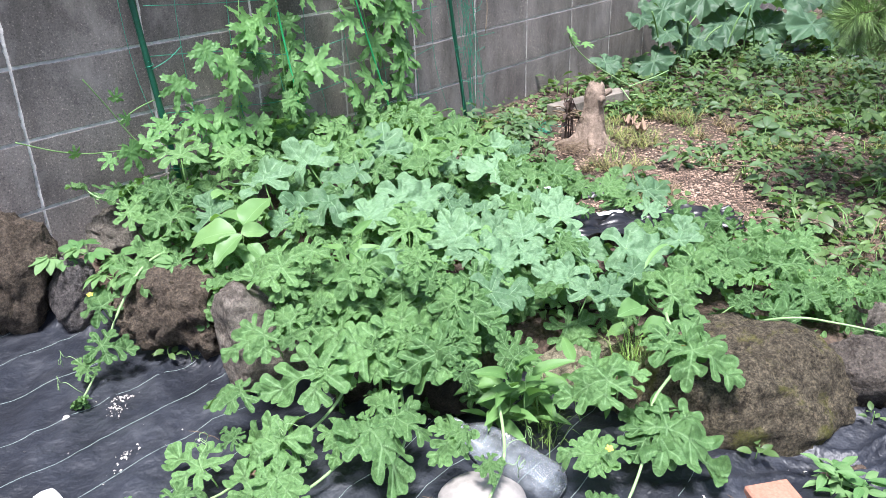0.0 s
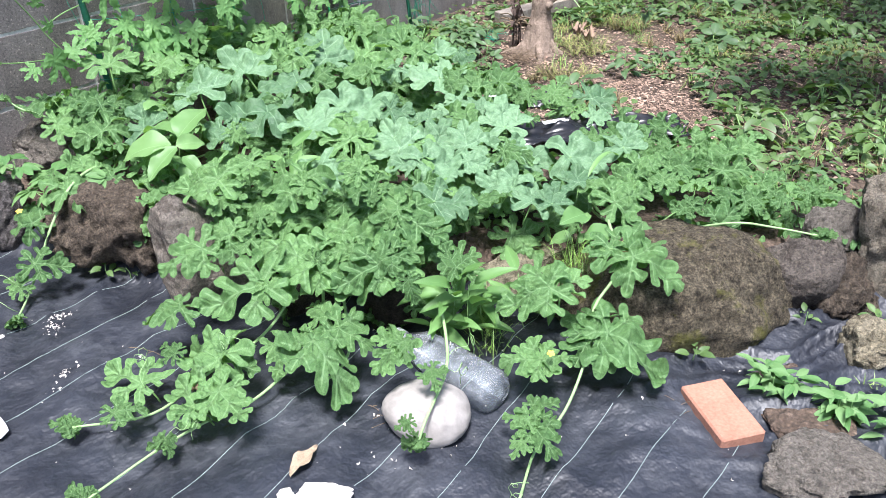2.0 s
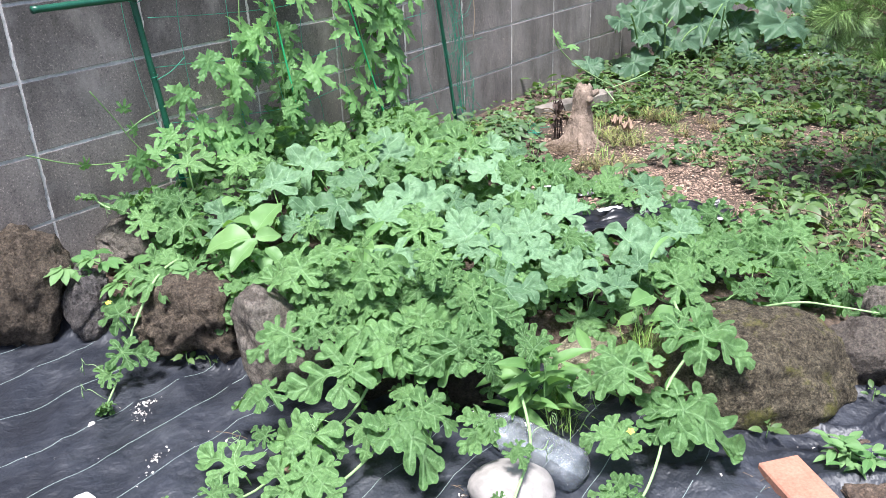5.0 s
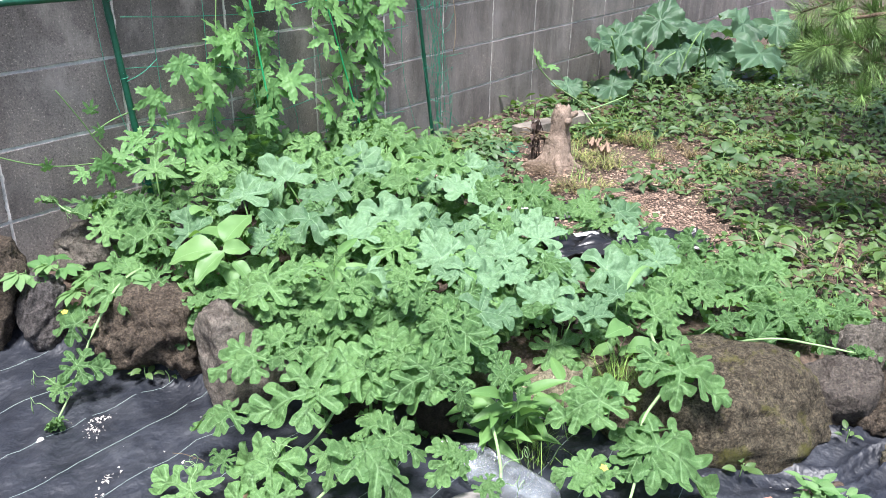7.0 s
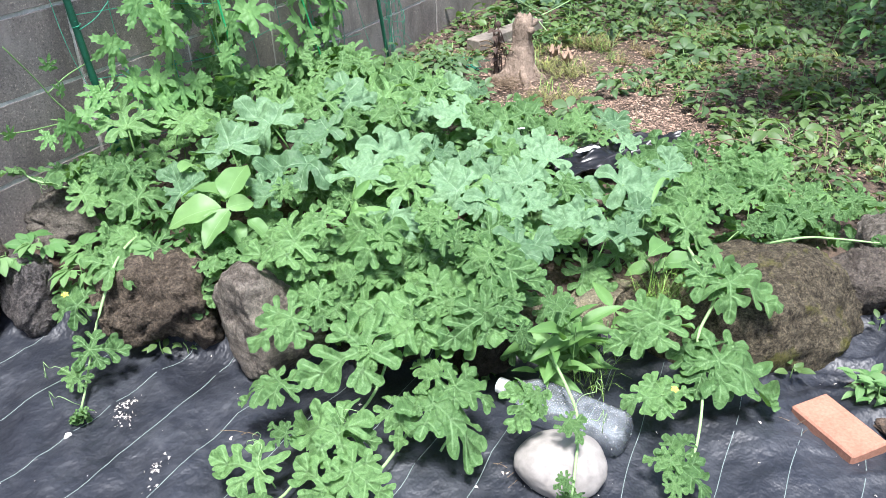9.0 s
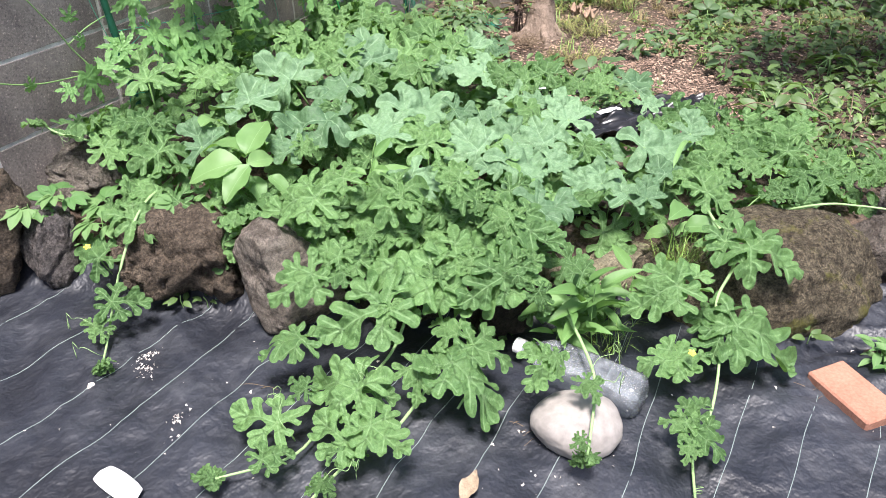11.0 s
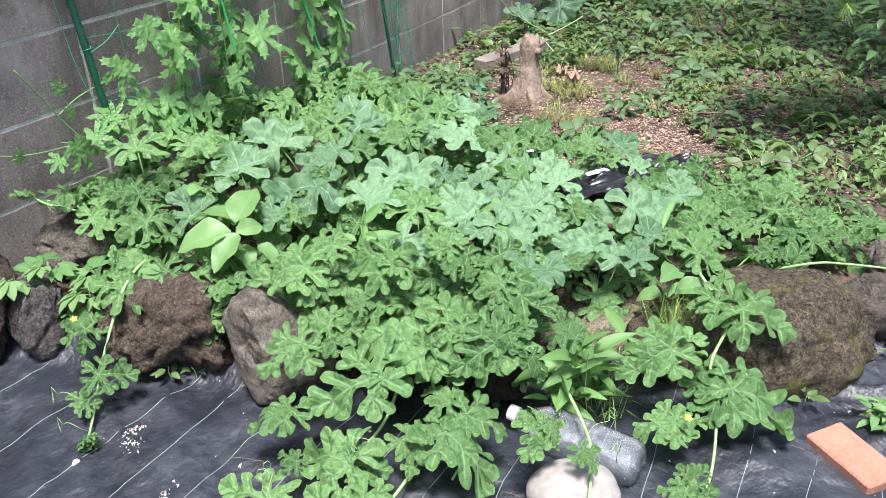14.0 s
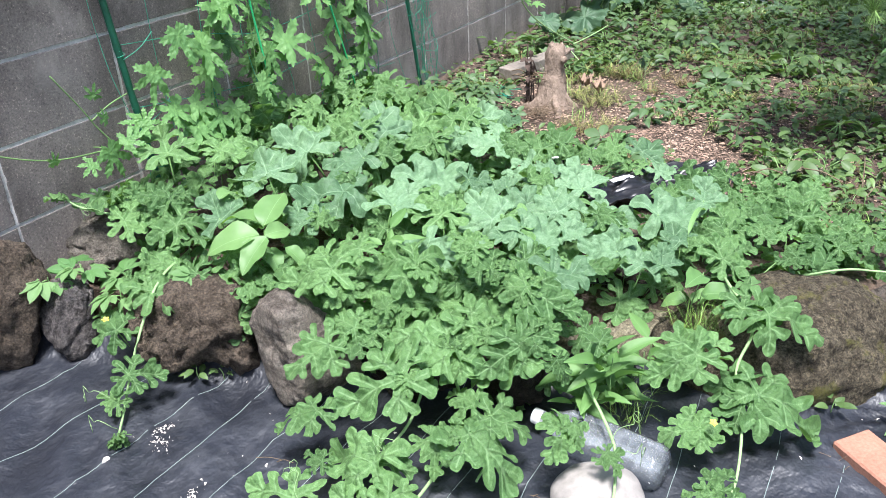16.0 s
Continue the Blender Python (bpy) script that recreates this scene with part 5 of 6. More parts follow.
def vine(label, leaves, shapes, stems, seed, tilt=0.5, under=(), broad=()):
    """One watermelon plant: trailing stems, the leaves that show, and the leaves below them."""
    rng = random.Random(seed)
    base = Vector(stems[0][0])
    root = tagged(new("watermelon_vine", None), label, "watermelon plant", "watermelon plants")
    root.matrix_basis = pose(*base)
    for pts in stems:
        line = curve_through([Vector(p) - base for p in pts], 6)
        v, f = tube(line, [0.0037 - 0.0012 * i / len(line) for i in range(len(line))], 7)
        child("stem", mesh_of("stem", v, f, M_STEM), root, label="pale hairy trailing stem")
    for rows, kinds, loose in ((leaves, shapes, 0.3), (list(broad), MELON_BROAD, 0.5), (list(under), shapes, 1.0)):
        for x, y, z, head, ln, pitch in rows:
            m = leaf_pose(x - base.x, y - base.y, z + rng.uniform(-0.02, 0.02) * loose - base.z, head, min(ln, 0.15) * rng.uniform(0.92, 1.04), pitch + rng.uniform(-22, 22) * loose, rng, tilt, 0.16 + 0.3 * loose)
            child("leaf", rng.choice(kinds), root, m)
    return root


def tendril(x, y, z, heading, length, seed, parent=None):
    rng = random.Random(seed)
    h = radians(heading)
    d = Vector((math.cos(h), math.sin(h), 0.15))
    side = Vector((-d.y, d.x, 0))
    p, pts = Vector((x, y, z)), []
    for i in range(26):
        t = i / 25
        curl = max(0, t - 0.55) * 2.2
        pts.append(p + d * length * min(t, 0.7) + side * 0.03 * length * math.sin(t * 9) * 3 + (side * math.sin(curl * 12) + Vector((0, 0, 1)) * (1 - math.cos(curl * 12))) * 0.012 * (1 if curl else 0) + Vector((0, 0, 0.03 * math.sin(t * 3.1))))
    off = parent.matrix_basis.translation if parent else Vector()
    v, f = tube([q - off for q in pts], [0.0011, 0.0007], 5)
    return child("tendril", mesh_of("tendril", v, f, M_STEM), parent)


def bud(x, y, z, heading, parent, size=0.03):
    """Woolly growing tip with folded young leaves."""
    rng = random.Random(int(x * 1000) + int(y * 1000))
    off = parent.matrix_basis.translation
    for k in range(5):
        m = leaf_pose(x - off.x, y - off.y, z - off.z, heading + rng.uniform(-70, 70), size * rng.uniform(0.7, 1.4), rng.uniform(0, 50), rng)
        child("young_leaf", rng.choice(MELON), parent, m)


def canopy_z(x, y):
    z = 0.09 + 0.17 * smoothstep(-0.2, 0.14, bed_side(x, y)) + 0.07 * smoothstep(1.75, 2.2, y)
    return z - 0.08 * smoothstep(1.9, 2.4, x) - 0.05 * smoothstep(1.3, 0.7, y)


def in_bed(x, y):
    if bed_side(x, y) < (-0.12 if 0.98 < x < 1.25 else -0.05 if x < 1.33 else 0.03) or y > wall_y(x) - 0.07 or x < 0.88:
        return False
    right = 2.30 - 0.08 * smoothstep(1.6, 2.1, y) - 0.34 * math.exp(-((y - 1.33) / 0.12) ** 2)
    return x < right


def open_patch(x, y):
    """Gaps in the leaves before the strips of mulch film."""
    return any((x - a) ** 2 + (y - b) ** 2 < r * r for a, b, r in ((1.87, 1.265, 0.085), (1.96, 1.32, 0.10), (2.25, 1.26, 0.11), (2.38, 1.33, 0.12), (2.23, 1.60, 0.08), (2.36, 1.70, 0.10)))


# leaves below and between the listed ones
rng = random.Random(21)
shown = VINE_BACK + VINE_BACK_BROAD + VINE_MIDDLE + VINE_MIDDLE_BROAD + VINE_FRONT_ROW + VINE_FRONT_ROW_BROAD + VINE_SIDE + VINE_SIDE_MORE + VINE_SIDE_BROAD + OVERHANG
taken = [(r[0] + 0.45 * r[4] * math.cos(radians(r[3])), r[1] + 0.45 * r[4] * math.sin(radians(r[3]))) for r in shown]
fill = {"back": [], "middle": [], "front": [], "side": []}
spots = []
for tries in range(6000):
    if len(spots) >= 320:
        break
    x, y = rng.uniform(0.86, 2.4), rng.uniform(0.5, 2.6)
    if not in_bed(x, y) or open_patch(x, y) or any((x - a) ** 2 + (y - b) ** 2 < 0.046 ** 2 for a, b in spots):
        continue
    spots.append((x, y))
    near = min((x - a) ** 2 + (y - b) ** 2 for a, b in taken) ** 0.5
    z = canopy_z(x, y) + (-0.01 if near > 0.075 else -0.07) + rng.uniform(-0.05, 0.015)
    row = (x, y, z, rng.uniform(-180, 180), rng.uniform(0.07, 0.12), rng.uniform(-30, 30))
    key = "back" if y > 1.80 else "side" if x > 1.62 and y < 1.5 else "middle" if y > 1.44 else "front"
    fill[key].append(row)


# leaves hanging down over the stones
for i in range(34):
    x = rng.uniform(0.95, 1.34)
    y = 1.72 - 1.18 * (x - 0.95) / 0.9 * 1.15 + rng.uniform(-0.10, 0.10)
    if -0.10 < bed_side(x, y) < 0.13:
        fill["front"].append((x, y, 0.20 + 0.45 * bed_side(x, y) + rng.uniform(-0.02, 0.02), rng.uniform(-190, -80), rng.uniform(0.08, 0.11), rng.uniform(-40, -5)))


def low(x, y):
    return (x, y, soil_z(x, y) + 0.012)


v_back = vine("watermelon plant with crinkled green leaves at the trellis foot", VINE_BACK, MELON, [[low(1.666, 2.212), low(1.336, 2.069), low(1.031, 2.103)], [low(1.666, 2.212), low(1.873, 2.061), low(2.083, 1.86)]], 1, 0.5, fill["back"], VINE_BACK_BROAD)
vine("watermelon plant with broad bluish-green lobed leaves", VINE_MIDDLE, MELON, [[low(1.628, 1.658), low(1.314, 1.685), low(1.064, 1.771)], [low(1.628, 1.658), low(1.841, 1.572), low(2.007, 1.534)]], 2, 0.5, fill["middle"], VINE_MIDDLE_BROAD)
vine("watermelon plant with lobed leaves spilling over the stones", VINE_FRONT_ROW + OVERHANG, MELON, [[low(1.507, 1.341), low(1.302, 1.426), low(1.105, 1.564)], [low(1.507, 1.341), low(1.61, 1.199), low(1.672, 1.075)]], 3, 0.6, fill["front"], VINE_FRONT_ROW_BROAD)
vine("watermelon plant trailing along the big mossy stone", VINE_SIDE + VINE_SIDE_MORE, MELON, [[low(1.883, 1.168), low(1.77, 1.012), low(1.827, 0.869), (1.861, 0.704, 0.178), (1.932, 0.64, 0.164), (1.971, 0.543, 0.163)]], 4, 0.5, fill["side"], VINE_SIDE_BROAD)
r_front = vine("watermelon runner with deeply cut leaves creeping over black sheet", RUNNER_FRONT + RUNNER_LOW, MELON,
               [[(1.113, 1.345, 0.17), (1.006, 1.275, 0.12), (0.901, 1.244, 0.073), (0.77, 1.271, 0.023), (0.637, 1.243, 0.021), (0.507, 1.313, 0.024)],
                [(1.112, 1.307, 0.159), (0.996, 1.171, 0.078), (0.825, 1.138, 0.024), (0.702, 1.151, 0.018), (0.598, 1.144, 0.021), (0.45, 1.117, 0.023)],
                [(1.092, 1.211, 0.126), (1.017, 1.099, 0.045), (0.92, 1.077, 0.018)]], 5, 0.35)
r_right = vine("watermelon runner hanging over the mossy stone onto black sheet", RUNNER_RIGHT_TOP + RUNNER_RIGHT + RUNNER_RIGHT_END, MELON,
               [[(1.615, 0.884, 0.212), (1.512, 0.777, 0.181), (1.423, 0.77, 0.119), (1.325, 0.714, 0.069), (1.217, 0.677, 0.021), (1.118, 0.667, -0.009), (1, 0.609, -0.022), (0.901, 0.578, -0.022)]], 6, 0.35)
r_left = vine("watermelon runner hanging between brown stones onto black sheet", RUNNER_LEFT, MELON,
              [[(0.969, 2.003, 0.229), (0.827, 1.926, 0.233), (0.731, 1.885, 0.157), (0.676, 1.869, 0.077), (0.604, 1.805, 0.029), (0.561, 1.766, 0.012)]], 7, 0.5)
r_wall = vine("young watermelon shoot reaching towards the block wall", [(0.95, 2.125, 0.33, 100, 0.08, 10), (0.987, 2.079, 0.341, 150, 0.09, 20), (0.923, 2.171, 0.32, 60, 0.07, 30)], MELON,
              [[(1.071, 2.063, 0.251), (0.972, 2.119, 0.295), (0.906, 2.197, 0.299), (0.848, 2.262, 0.323), (0.818, 2.292, 0.357)]], 8)
r_bottle = vine("watermelon shoot lying across the bottle and round stone", SHOOT_BOTTLE, MELON,
                [[(1.208, 1.024, 0.134), (1.138, 0.928, 0.111), (1.07, 0.86, 0.095), (0.973, 0.812, 0.071), (0.941, 0.799, 0.043)]], 9)
for p, q in ((r_front, (0.507, 1.313, 0.024, 130)), (r_front, (0.45, 1.117, 0.023, 170)), (r_left, (0.56, 1.765, 0.02, -130)), (r_wall, (0.818, 2.292, 0.357, 120)), (r_right, (1.971, 0.543, 0.163, -60)), (r_right, (0.901, 0.577, -0.017, 180)), (r_bottle, (0.941, 0.799, 0.043, 200)), (r_front, (0.617, 1.145, 0.029, 200))):
    bud(*q, p)
for p, q in ((r_left, (0.628, 1.837, 0.048, 150, 0.10, 1)), (r_left, (0.579, 1.781, 0.029, 160, 0.07, 2)), (r_front, (0.644, 1.267, 0.069, 60, 0.08, 3)), (r_front, (0.616, 1.144, 0.039, -60, 0.09, 4)), (r_front, (0.86, 1.2, 0.092, 170, 0.1, 5)), (r_wall, (0.887, 2.22, 0.298, 190, 0.09, 6)), (r_right, (1.049, 0.628, -0.014, 200, 0.1, 7)), (r_bottle, (1.049, 0.85, 0.1, -80, 0.07, 8)), (r_bottle, (1.089, 0.879, 0.1, -30, 0.08, 9))):
    tendril(*q, p)


def flower(x, y, z, size, parent):
    off = parent.matrix_basis.translation
    v, f = [], []
    for i in range(5):
        a = i * 1.2566
        k = len(v)
        v += [(0, 0, 0), (math.cos(a - 0.5) * size * 0.7, math.sin(a - 0.5) * size * 0.7, size * 0.35), (math.cos(a) * size, math.sin(a) * size, size * 0.3), (math.cos(a + 0.5) * size * 0.7, math.sin(a + 0.5) * size * 0.7, size * 0.38)]
        f += [(k, k + 1, k + 2), (k, k + 2, k + 3)]
    child("flower", mesh_of("flower", v, f, M_YELLOW), parent, pose(x - off.x, y - off.y, z - off.z, 15, -10, 0), "small yellow five-petalled flower")


flower(0.927, 1.995, 0.264, 0.007, v_back)
flower(1.25, 0.746, 0.104, 0.009, r_right)
flower(0.683, 1.933, 0.196, 0.009, r_left)


# ---- bitter melon on the net ----
# each leaf in the wall's frame: base along the wall and up, the way its tip points, length
GOYA_FIRST = [
    (0.13, 0.66, -91, 0.082), (0.22, 0.61, -61, 0.110), (0.22, 0.61, -115, 0.080), (0.32, 0.71, 164, 0.110), (0.31, 0.70, -160, 0.090), (0.34, 0.73, -64, 0.070),
    (0.03, 0.58, -118, 0.078), (0.40, 0.77, 150, 0.080), (0.53, 0.81, -63, 0.090), (0.55, 0.55, -13, 0.110), (0.42, 0.45, -41, 0.070), (0.30, 0.40, -112, 0.080),
    (0.16, 0.45, -32, 0.075), (0.08, 0.47, -63, 0.077), (0.06, 0.47, 176, 0.068), (0.13, 0.40, -39, 0.088), (0.44, 0.38, -55, 0.078), (0.48, 0.53, -77, 0.082),
    (-0.05, 0.47, -163, 0.066), (-0.05, 0.47, 35, 0.045), (0.12, 0.40, -73, 0.075), (0.23, 0.40, -178, 0.076),
]
GOYA_SECOND = [
    (0.70, 0.80, -65, 0.083), (0.82, 0.75, -34, 0.105), (0.95, 0.76, -55, 0.101), (1.08, 0.76, -58, 0.100), (0.94, 0.66, -54, 0.110), (1.06, 0.64, -46, 0.091),
    (0.74, 0.67, -169, 0.090), (0.86, 0.57, -101, 0.100), (1.01, 0.54, -50, 0.110), (0.99, 0.48, -59, 0.094), (0.81, 0.46, 157, 0.095), (0.74, 0.41, 152, 0.095),
    (0.87, 0.41, -122, 0.070), (0.97, 0.40, -46, 0.091), (0.81, 0.28, 145, 0.088), (0.77, 0.28, -17, 0.090), (1.0, 0.70, -120, 0.08), (0.9, 0.83, -80, 0.1),
]


def wall_leaf(u, off, z, turn, length, rng, lift=0.6):
    """A leaf that hangs before the wall, its tip at the angle turn, its face to the garden."""
    a = radians(turn + rng.uniform(-8, 8))
    ty = Vector((math.cos(a), -0.3 + rng.uniform(-0.15, 0.15), math.sin(a))).normalized()
    face = Vector((rng.uniform(-0.4, 0.2), -1, lift + rng.uniform(-0.2, 0.3)))
    tx = ty.cross(face).normalized()
    m = Matrix((tx, ty, tx.cross(ty))).transposed().to_4x4()
    return Matrix.Translation((u, -off, z)) @ m @ Matrix.Scale(length, 4)


def climber(label, seed, stems, leaves, behind):
    rng = random.Random(seed)
    root = tagged(new("bitter_melon_vine", None), label, "climbing plant", "bitter melon plants")
    base = Vector(stems[0][0])
    root.matrix_basis = WALL @ Matrix.Translation(base)
    for pts in stems:
        v, f = tube(curve_through([Vector(p) - base for p in pts], 6), [0.003, 0.002], 6)
        child("stem", mesh_of("stem", v, f, M_STALK), root)
    for u, z, turn, ln in leaves:
        child("leaf", rng.choice(GOYA), root, Matrix.Translation(-base) @ wall_leaf(u, 0.11 + rng.uniform(-0.01, 0.02), z, turn, ln * 1.17, rng, 0.8))
    # rear leaves, partly in the copy with shade painted into its colour
    for u0, u1, z0, z1, n in behind:
        for i in range(n):
            child("leaf", rng.choice(GOYA_SHADED + GOYA[:3]), root, Matrix.Translation(-base) @ wall_leaf(rng.uniform(u0, u1), rng.uniform(0.04, 0.08), rng.uniform(z0, z1), rng.uniform(-150, -30), rng.uniform(0.06, 0.095), rng))
    return root


climber("bitter melon climbing the net with bright jagged leaves", 31,
        [[(0.42, -0.12, 0.1), (0.44, -0.09, 0.4), (0.44, -0.09, 0.62), (0.42, -0.09, 0.9), (0.38, -0.09, 1.15)], [(0.2, -0.1, 0.1), (0.24, -0.09, 0.45), (0.28, -0.09, 0.7), (0.32, -0.09, 1.0)]],
        GOYA_FIRST, [(0.28, 0.52, 0.52, 0.72, 8), (0.25, 0.55, 0.38, 0.52, 9), (0.0, 0.5, 0.26, 0.38, 14), (0.45, 0.65, 0.30, 0.42, 6), (0.3, 0.6, 0.85, 1.1, 9)])
climber("bitter melon climbing the net with bright jagged leaves", 32,
        [[(0.98, -0.12, 0.1), (0.93, -0.09, 0.3), (0.87, -0.09, 0.5), (0.82, -0.09, 0.75), (0.75, -0.09, 1.1)]],
        GOYA_SECOND, [(0.75, 1.1, 0.26, 0.4, 5), (0.9, 1.1, 0.5, 0.75, 4), (0.7, 1.05, 0.84, 1.1, 9)])
climber("thin bitter melon shoot straying over the block wall", 33,
                [[(-0.05, -0.05, 0.40), (-0.15, -0.03, 0.405), (-0.25, -0.025, 0.42), (-0.34, -0.02, 0.45), (-0.44, -0.02, 0.50)], [(-0.09, -0.05, 0.40), (-0.13, -0.03, 0.47), (-0.16, -0.025, 0.53), (-0.22, -0.02, 0.63)], [(0.0, -0.05, 0.54), (-0.08, -0.04, 0.52), (-0.14, -0.03, 0.49)]],
                [(-0.16, 0.42, -70, 0.075), (-0.24, 0.42, -150, 0.04), (-0.16, 0.515, 140, 0.035), (-0.33, 0.455, 100, 0.03), (-0.19, 0.585, 80, 0.03), (-0.12, 0.44, 20, 0.05)], [])


# ---- simple leafy plants ----
OVATE = [strip_leaf("ovate_blade", 0.105, 0.062, M_LIME, 0.9, 0.3 + 0.25 * i, 0.4, 0.42, 12, 0.05, i) for i in range(3)]
LANCE = [strip_leaf("lance_blade", 0.10, 0.031, M_BLADE, 0.8, 0.15 + 0.2 * i, 0.5, 0.35, 9, 0.01, i) for i in range(3)]
SMALL = [strip_leaf("small_blade", 0.05, 0.025, M_WEED, 0.85, 0.4, 0.3, 0.45, 6, 0.03, i) for i in range(3)]
TRI = [compound_leaf("three_leaflets", 3, 0.040, 0.021, M_WEED, i) for i in range(3)]
TRI_DARK = [compound_leaf("three_leaflets", 3, 0.044, 0.024, M_WEED_DARK, 10 + i) for i in range(3)]
OVAL_DARK = [strip_leaf("oval_blade", 0.052, 0.024, M_WEED_DARK, 1.0, 0.5, 0.4, 0.42, 6, 0.05, i) for i in range(3)]
OVAL_PALE = [strip_leaf("oval_blade", 0.048, 0.017, M_WEED_PALE, 1.0, 0.5, 0.4, 0.42, 6, 0.04, i) for i in range(3)]
SPRIG = [strip_leaf("sprig_blade", 0.046, 0.018, M_CREEPER, 1.0, 0.35, 0.35, 0.42, 7, 0.02, i) for i in range(3)]
FIVE = [compound_leaf("five_leaflets", 5, 0.055, 0.025, M_CREEPER, i) for i in range(3)]


def herb(name, label, category, x, y, z, height, leaves, shapes, scale, seed, pitch=(-10, 45), spread=0.4, group="", stem_mat=None):
    """Upright plant: a short stem with leaves set round it."""
    rng = random.Random(seed)
    lean = Vector((rng.uniform(-0.2, 0.2), rng.uniform(-0.2, 0.2), 1)) * height
    pts = curve_through([(0, 0, -0.01), lean * 0.5 + Vector((rng.uniform(-0.1, 0.1) * height, 0, 0)), lean], 4)
    v, f = tube(pts, [0.0025, 0.0012], 5)
    ob = tagged(new(name, mesh_of("stem", v, f, stem_mat or M_STALK)), label, category, group)
    ob.matrix_basis = pose(x, y, z)
    for i in range(leaves):
        t = 0.25 + 0.75 * (i + 1) / leaves
        p = pts[min(len(pts) - 1, int(t * (len(pts) - 1)))]
        a = i * 137.5 + rng.uniform(-25, 25)
        m = leaf_pose(p.x + math.cos(radians(a)) * spread * 0.03, p.y + math.sin(radians(a)) * spread * 0.03, p.z, a, 1, rng.uniform(*pitch) * (0.4 + t * 0.6), rng, 0.25)
        child("leaf", rng.choice(shapes), ob, m @ Matrix.Scale(scale * rng.uniform(0.75, 1.15), 4))
    return ob


lime = herb("broadleaf_weed", "tall weed with large plain yellow-green oval leaves", "weed", 1.074, 1.84, 0.098, 0.20, 4, OVATE, 0.8, 41, (-10, 60))
for i, (x, y, z, head, s, pitch) in enumerate(((-0.040, -0.067, 0.207, -174, 1.04, -21), (-0.042, -0.042, 0.206, 145, 1.31, 4), (-0.010, -0.015, 0.213, 103, 1.18, 27), (-0.013, -0.026, 0.211, 23, 1.26, 28), (-0.038, -0.058, 0.207, -18, 0.76, 6), (-0.015, 0.136, 0.243, 10, 0.71, 22), (-0.085, -0.189, 0.235, -76, 0.63, -27))):
    child("leaf", OVATE[i % 3], lime, leaf_pose(x, y, z, head, s, pitch, random.Random(i), 0.5))
herb("broadleaf_weed", "small weed with rounded lime-green leaves", "weed", 1.58, 0.953, 0.077, 0.15, 5, OVATE, 0.8, 42, (0, 50))
for i, (x, y, z, h) in enumerate(((1.218, 1, 0.003, 0.17), (1.259, 0.964, 0, 0.15), (1.177, 1.026, 0.007, 0.14), (1.3, 0.976, -0.001, 0.10))):
    herb("dayflower_weed", "lush weed with pointed lance-shaped leaves beside the stones", "weed", x, y, z, h * 1.15, 11, LANCE, 0.88, 50 + i, (-10, 60), group="dayflower weeds")
for i, (x, y, h) in enumerate(((1.418, 0.966, 0.09), (1.366, 1.011, 0.10), (1.471, 0.921, 0.08), (1.325, 1.037, 0.09))):
    herb("dayflower_weed", "low weed with pointed leaves in the shade of the stones", "weed", x, y, sheet_top(x, y) - 0.01, h, 8, LANCE, 0.62, 150 + i, (-20, 45), group="dayflower weeds")
herb("dayflower_weed", "weed sprig with three pointed leaves against a tan stone", "weed", 1.404, 0.935, -0.019, 0.17, 4, LANCE, 0.8, 57, (10, 70), group="dayflower weeds")
herb("broadleaf_weed", "tuft with narrow upright lime-green leaves in the bed", "weed", 1.205, 1.569, 0.135, 0.18, 9, LANCE, 0.8, 58, (10, 60))
for i, (x, y, z) in enumerate(((0.69, 2.185, 0.217), (0.758, 2.152, 0.23), (0.764, 2.017, 0.196), (0.915, 1.9, 0.219), (0.825, 2.078, 0.197))):
    herb("creeper_shoot", "light green creeper with five-fingered leaves on the stones", "creeper", x, y, z - 0.03, 0.035, 5, FIVE, 1.0, 60 + i, (-20, 20), 0.8, "creeper shoots")
for i, (x, y, s) in enumerate(((1.566, 0.602, 0.8), (0.81, 1.81, 0.6), (0.847, 1.769, 0.5), (1.537, 1.177, 0.7), (1.611, 1.132, 0.7), (1.475, 1.241, 0.7), (1.59, 1.18, 0.9), (1.644, 1.204, 0.8), (1.559, 1.218, 0.8), (1.676, 1.137, 0.8), (1.997, 0.449, 0.6), (1.846, 0.485, 0.5), (1.969, 0.371, 0.6))):
    herb("seedling_weed", "small seedling weed with oval leaves", "weed", x, y, max(sheet_top(x, y), soil_z(x, y)), 0.035, 5, SMALL, s, 70 + i, (0, 50), group="seedling weeds")
rng = random.Random(77)
for i in range(18):
    a, b = rng.uniform(-0.10, 0.20), rng.gauss(0, 0.03)
    x, y = 1.616 + 0.35 * a + b * 0.9, 0.363 - a + b * 0.5
    herb("broadleaf_weed", "green weed sprouting beside the paver brick", "weed", x, y, sheet_top(x, y) - 0.005, rng.uniform(0.02, 0.06), 7, SPRIG, 0.95, 80 + i, (-10, 35), group="weeds by the brick")


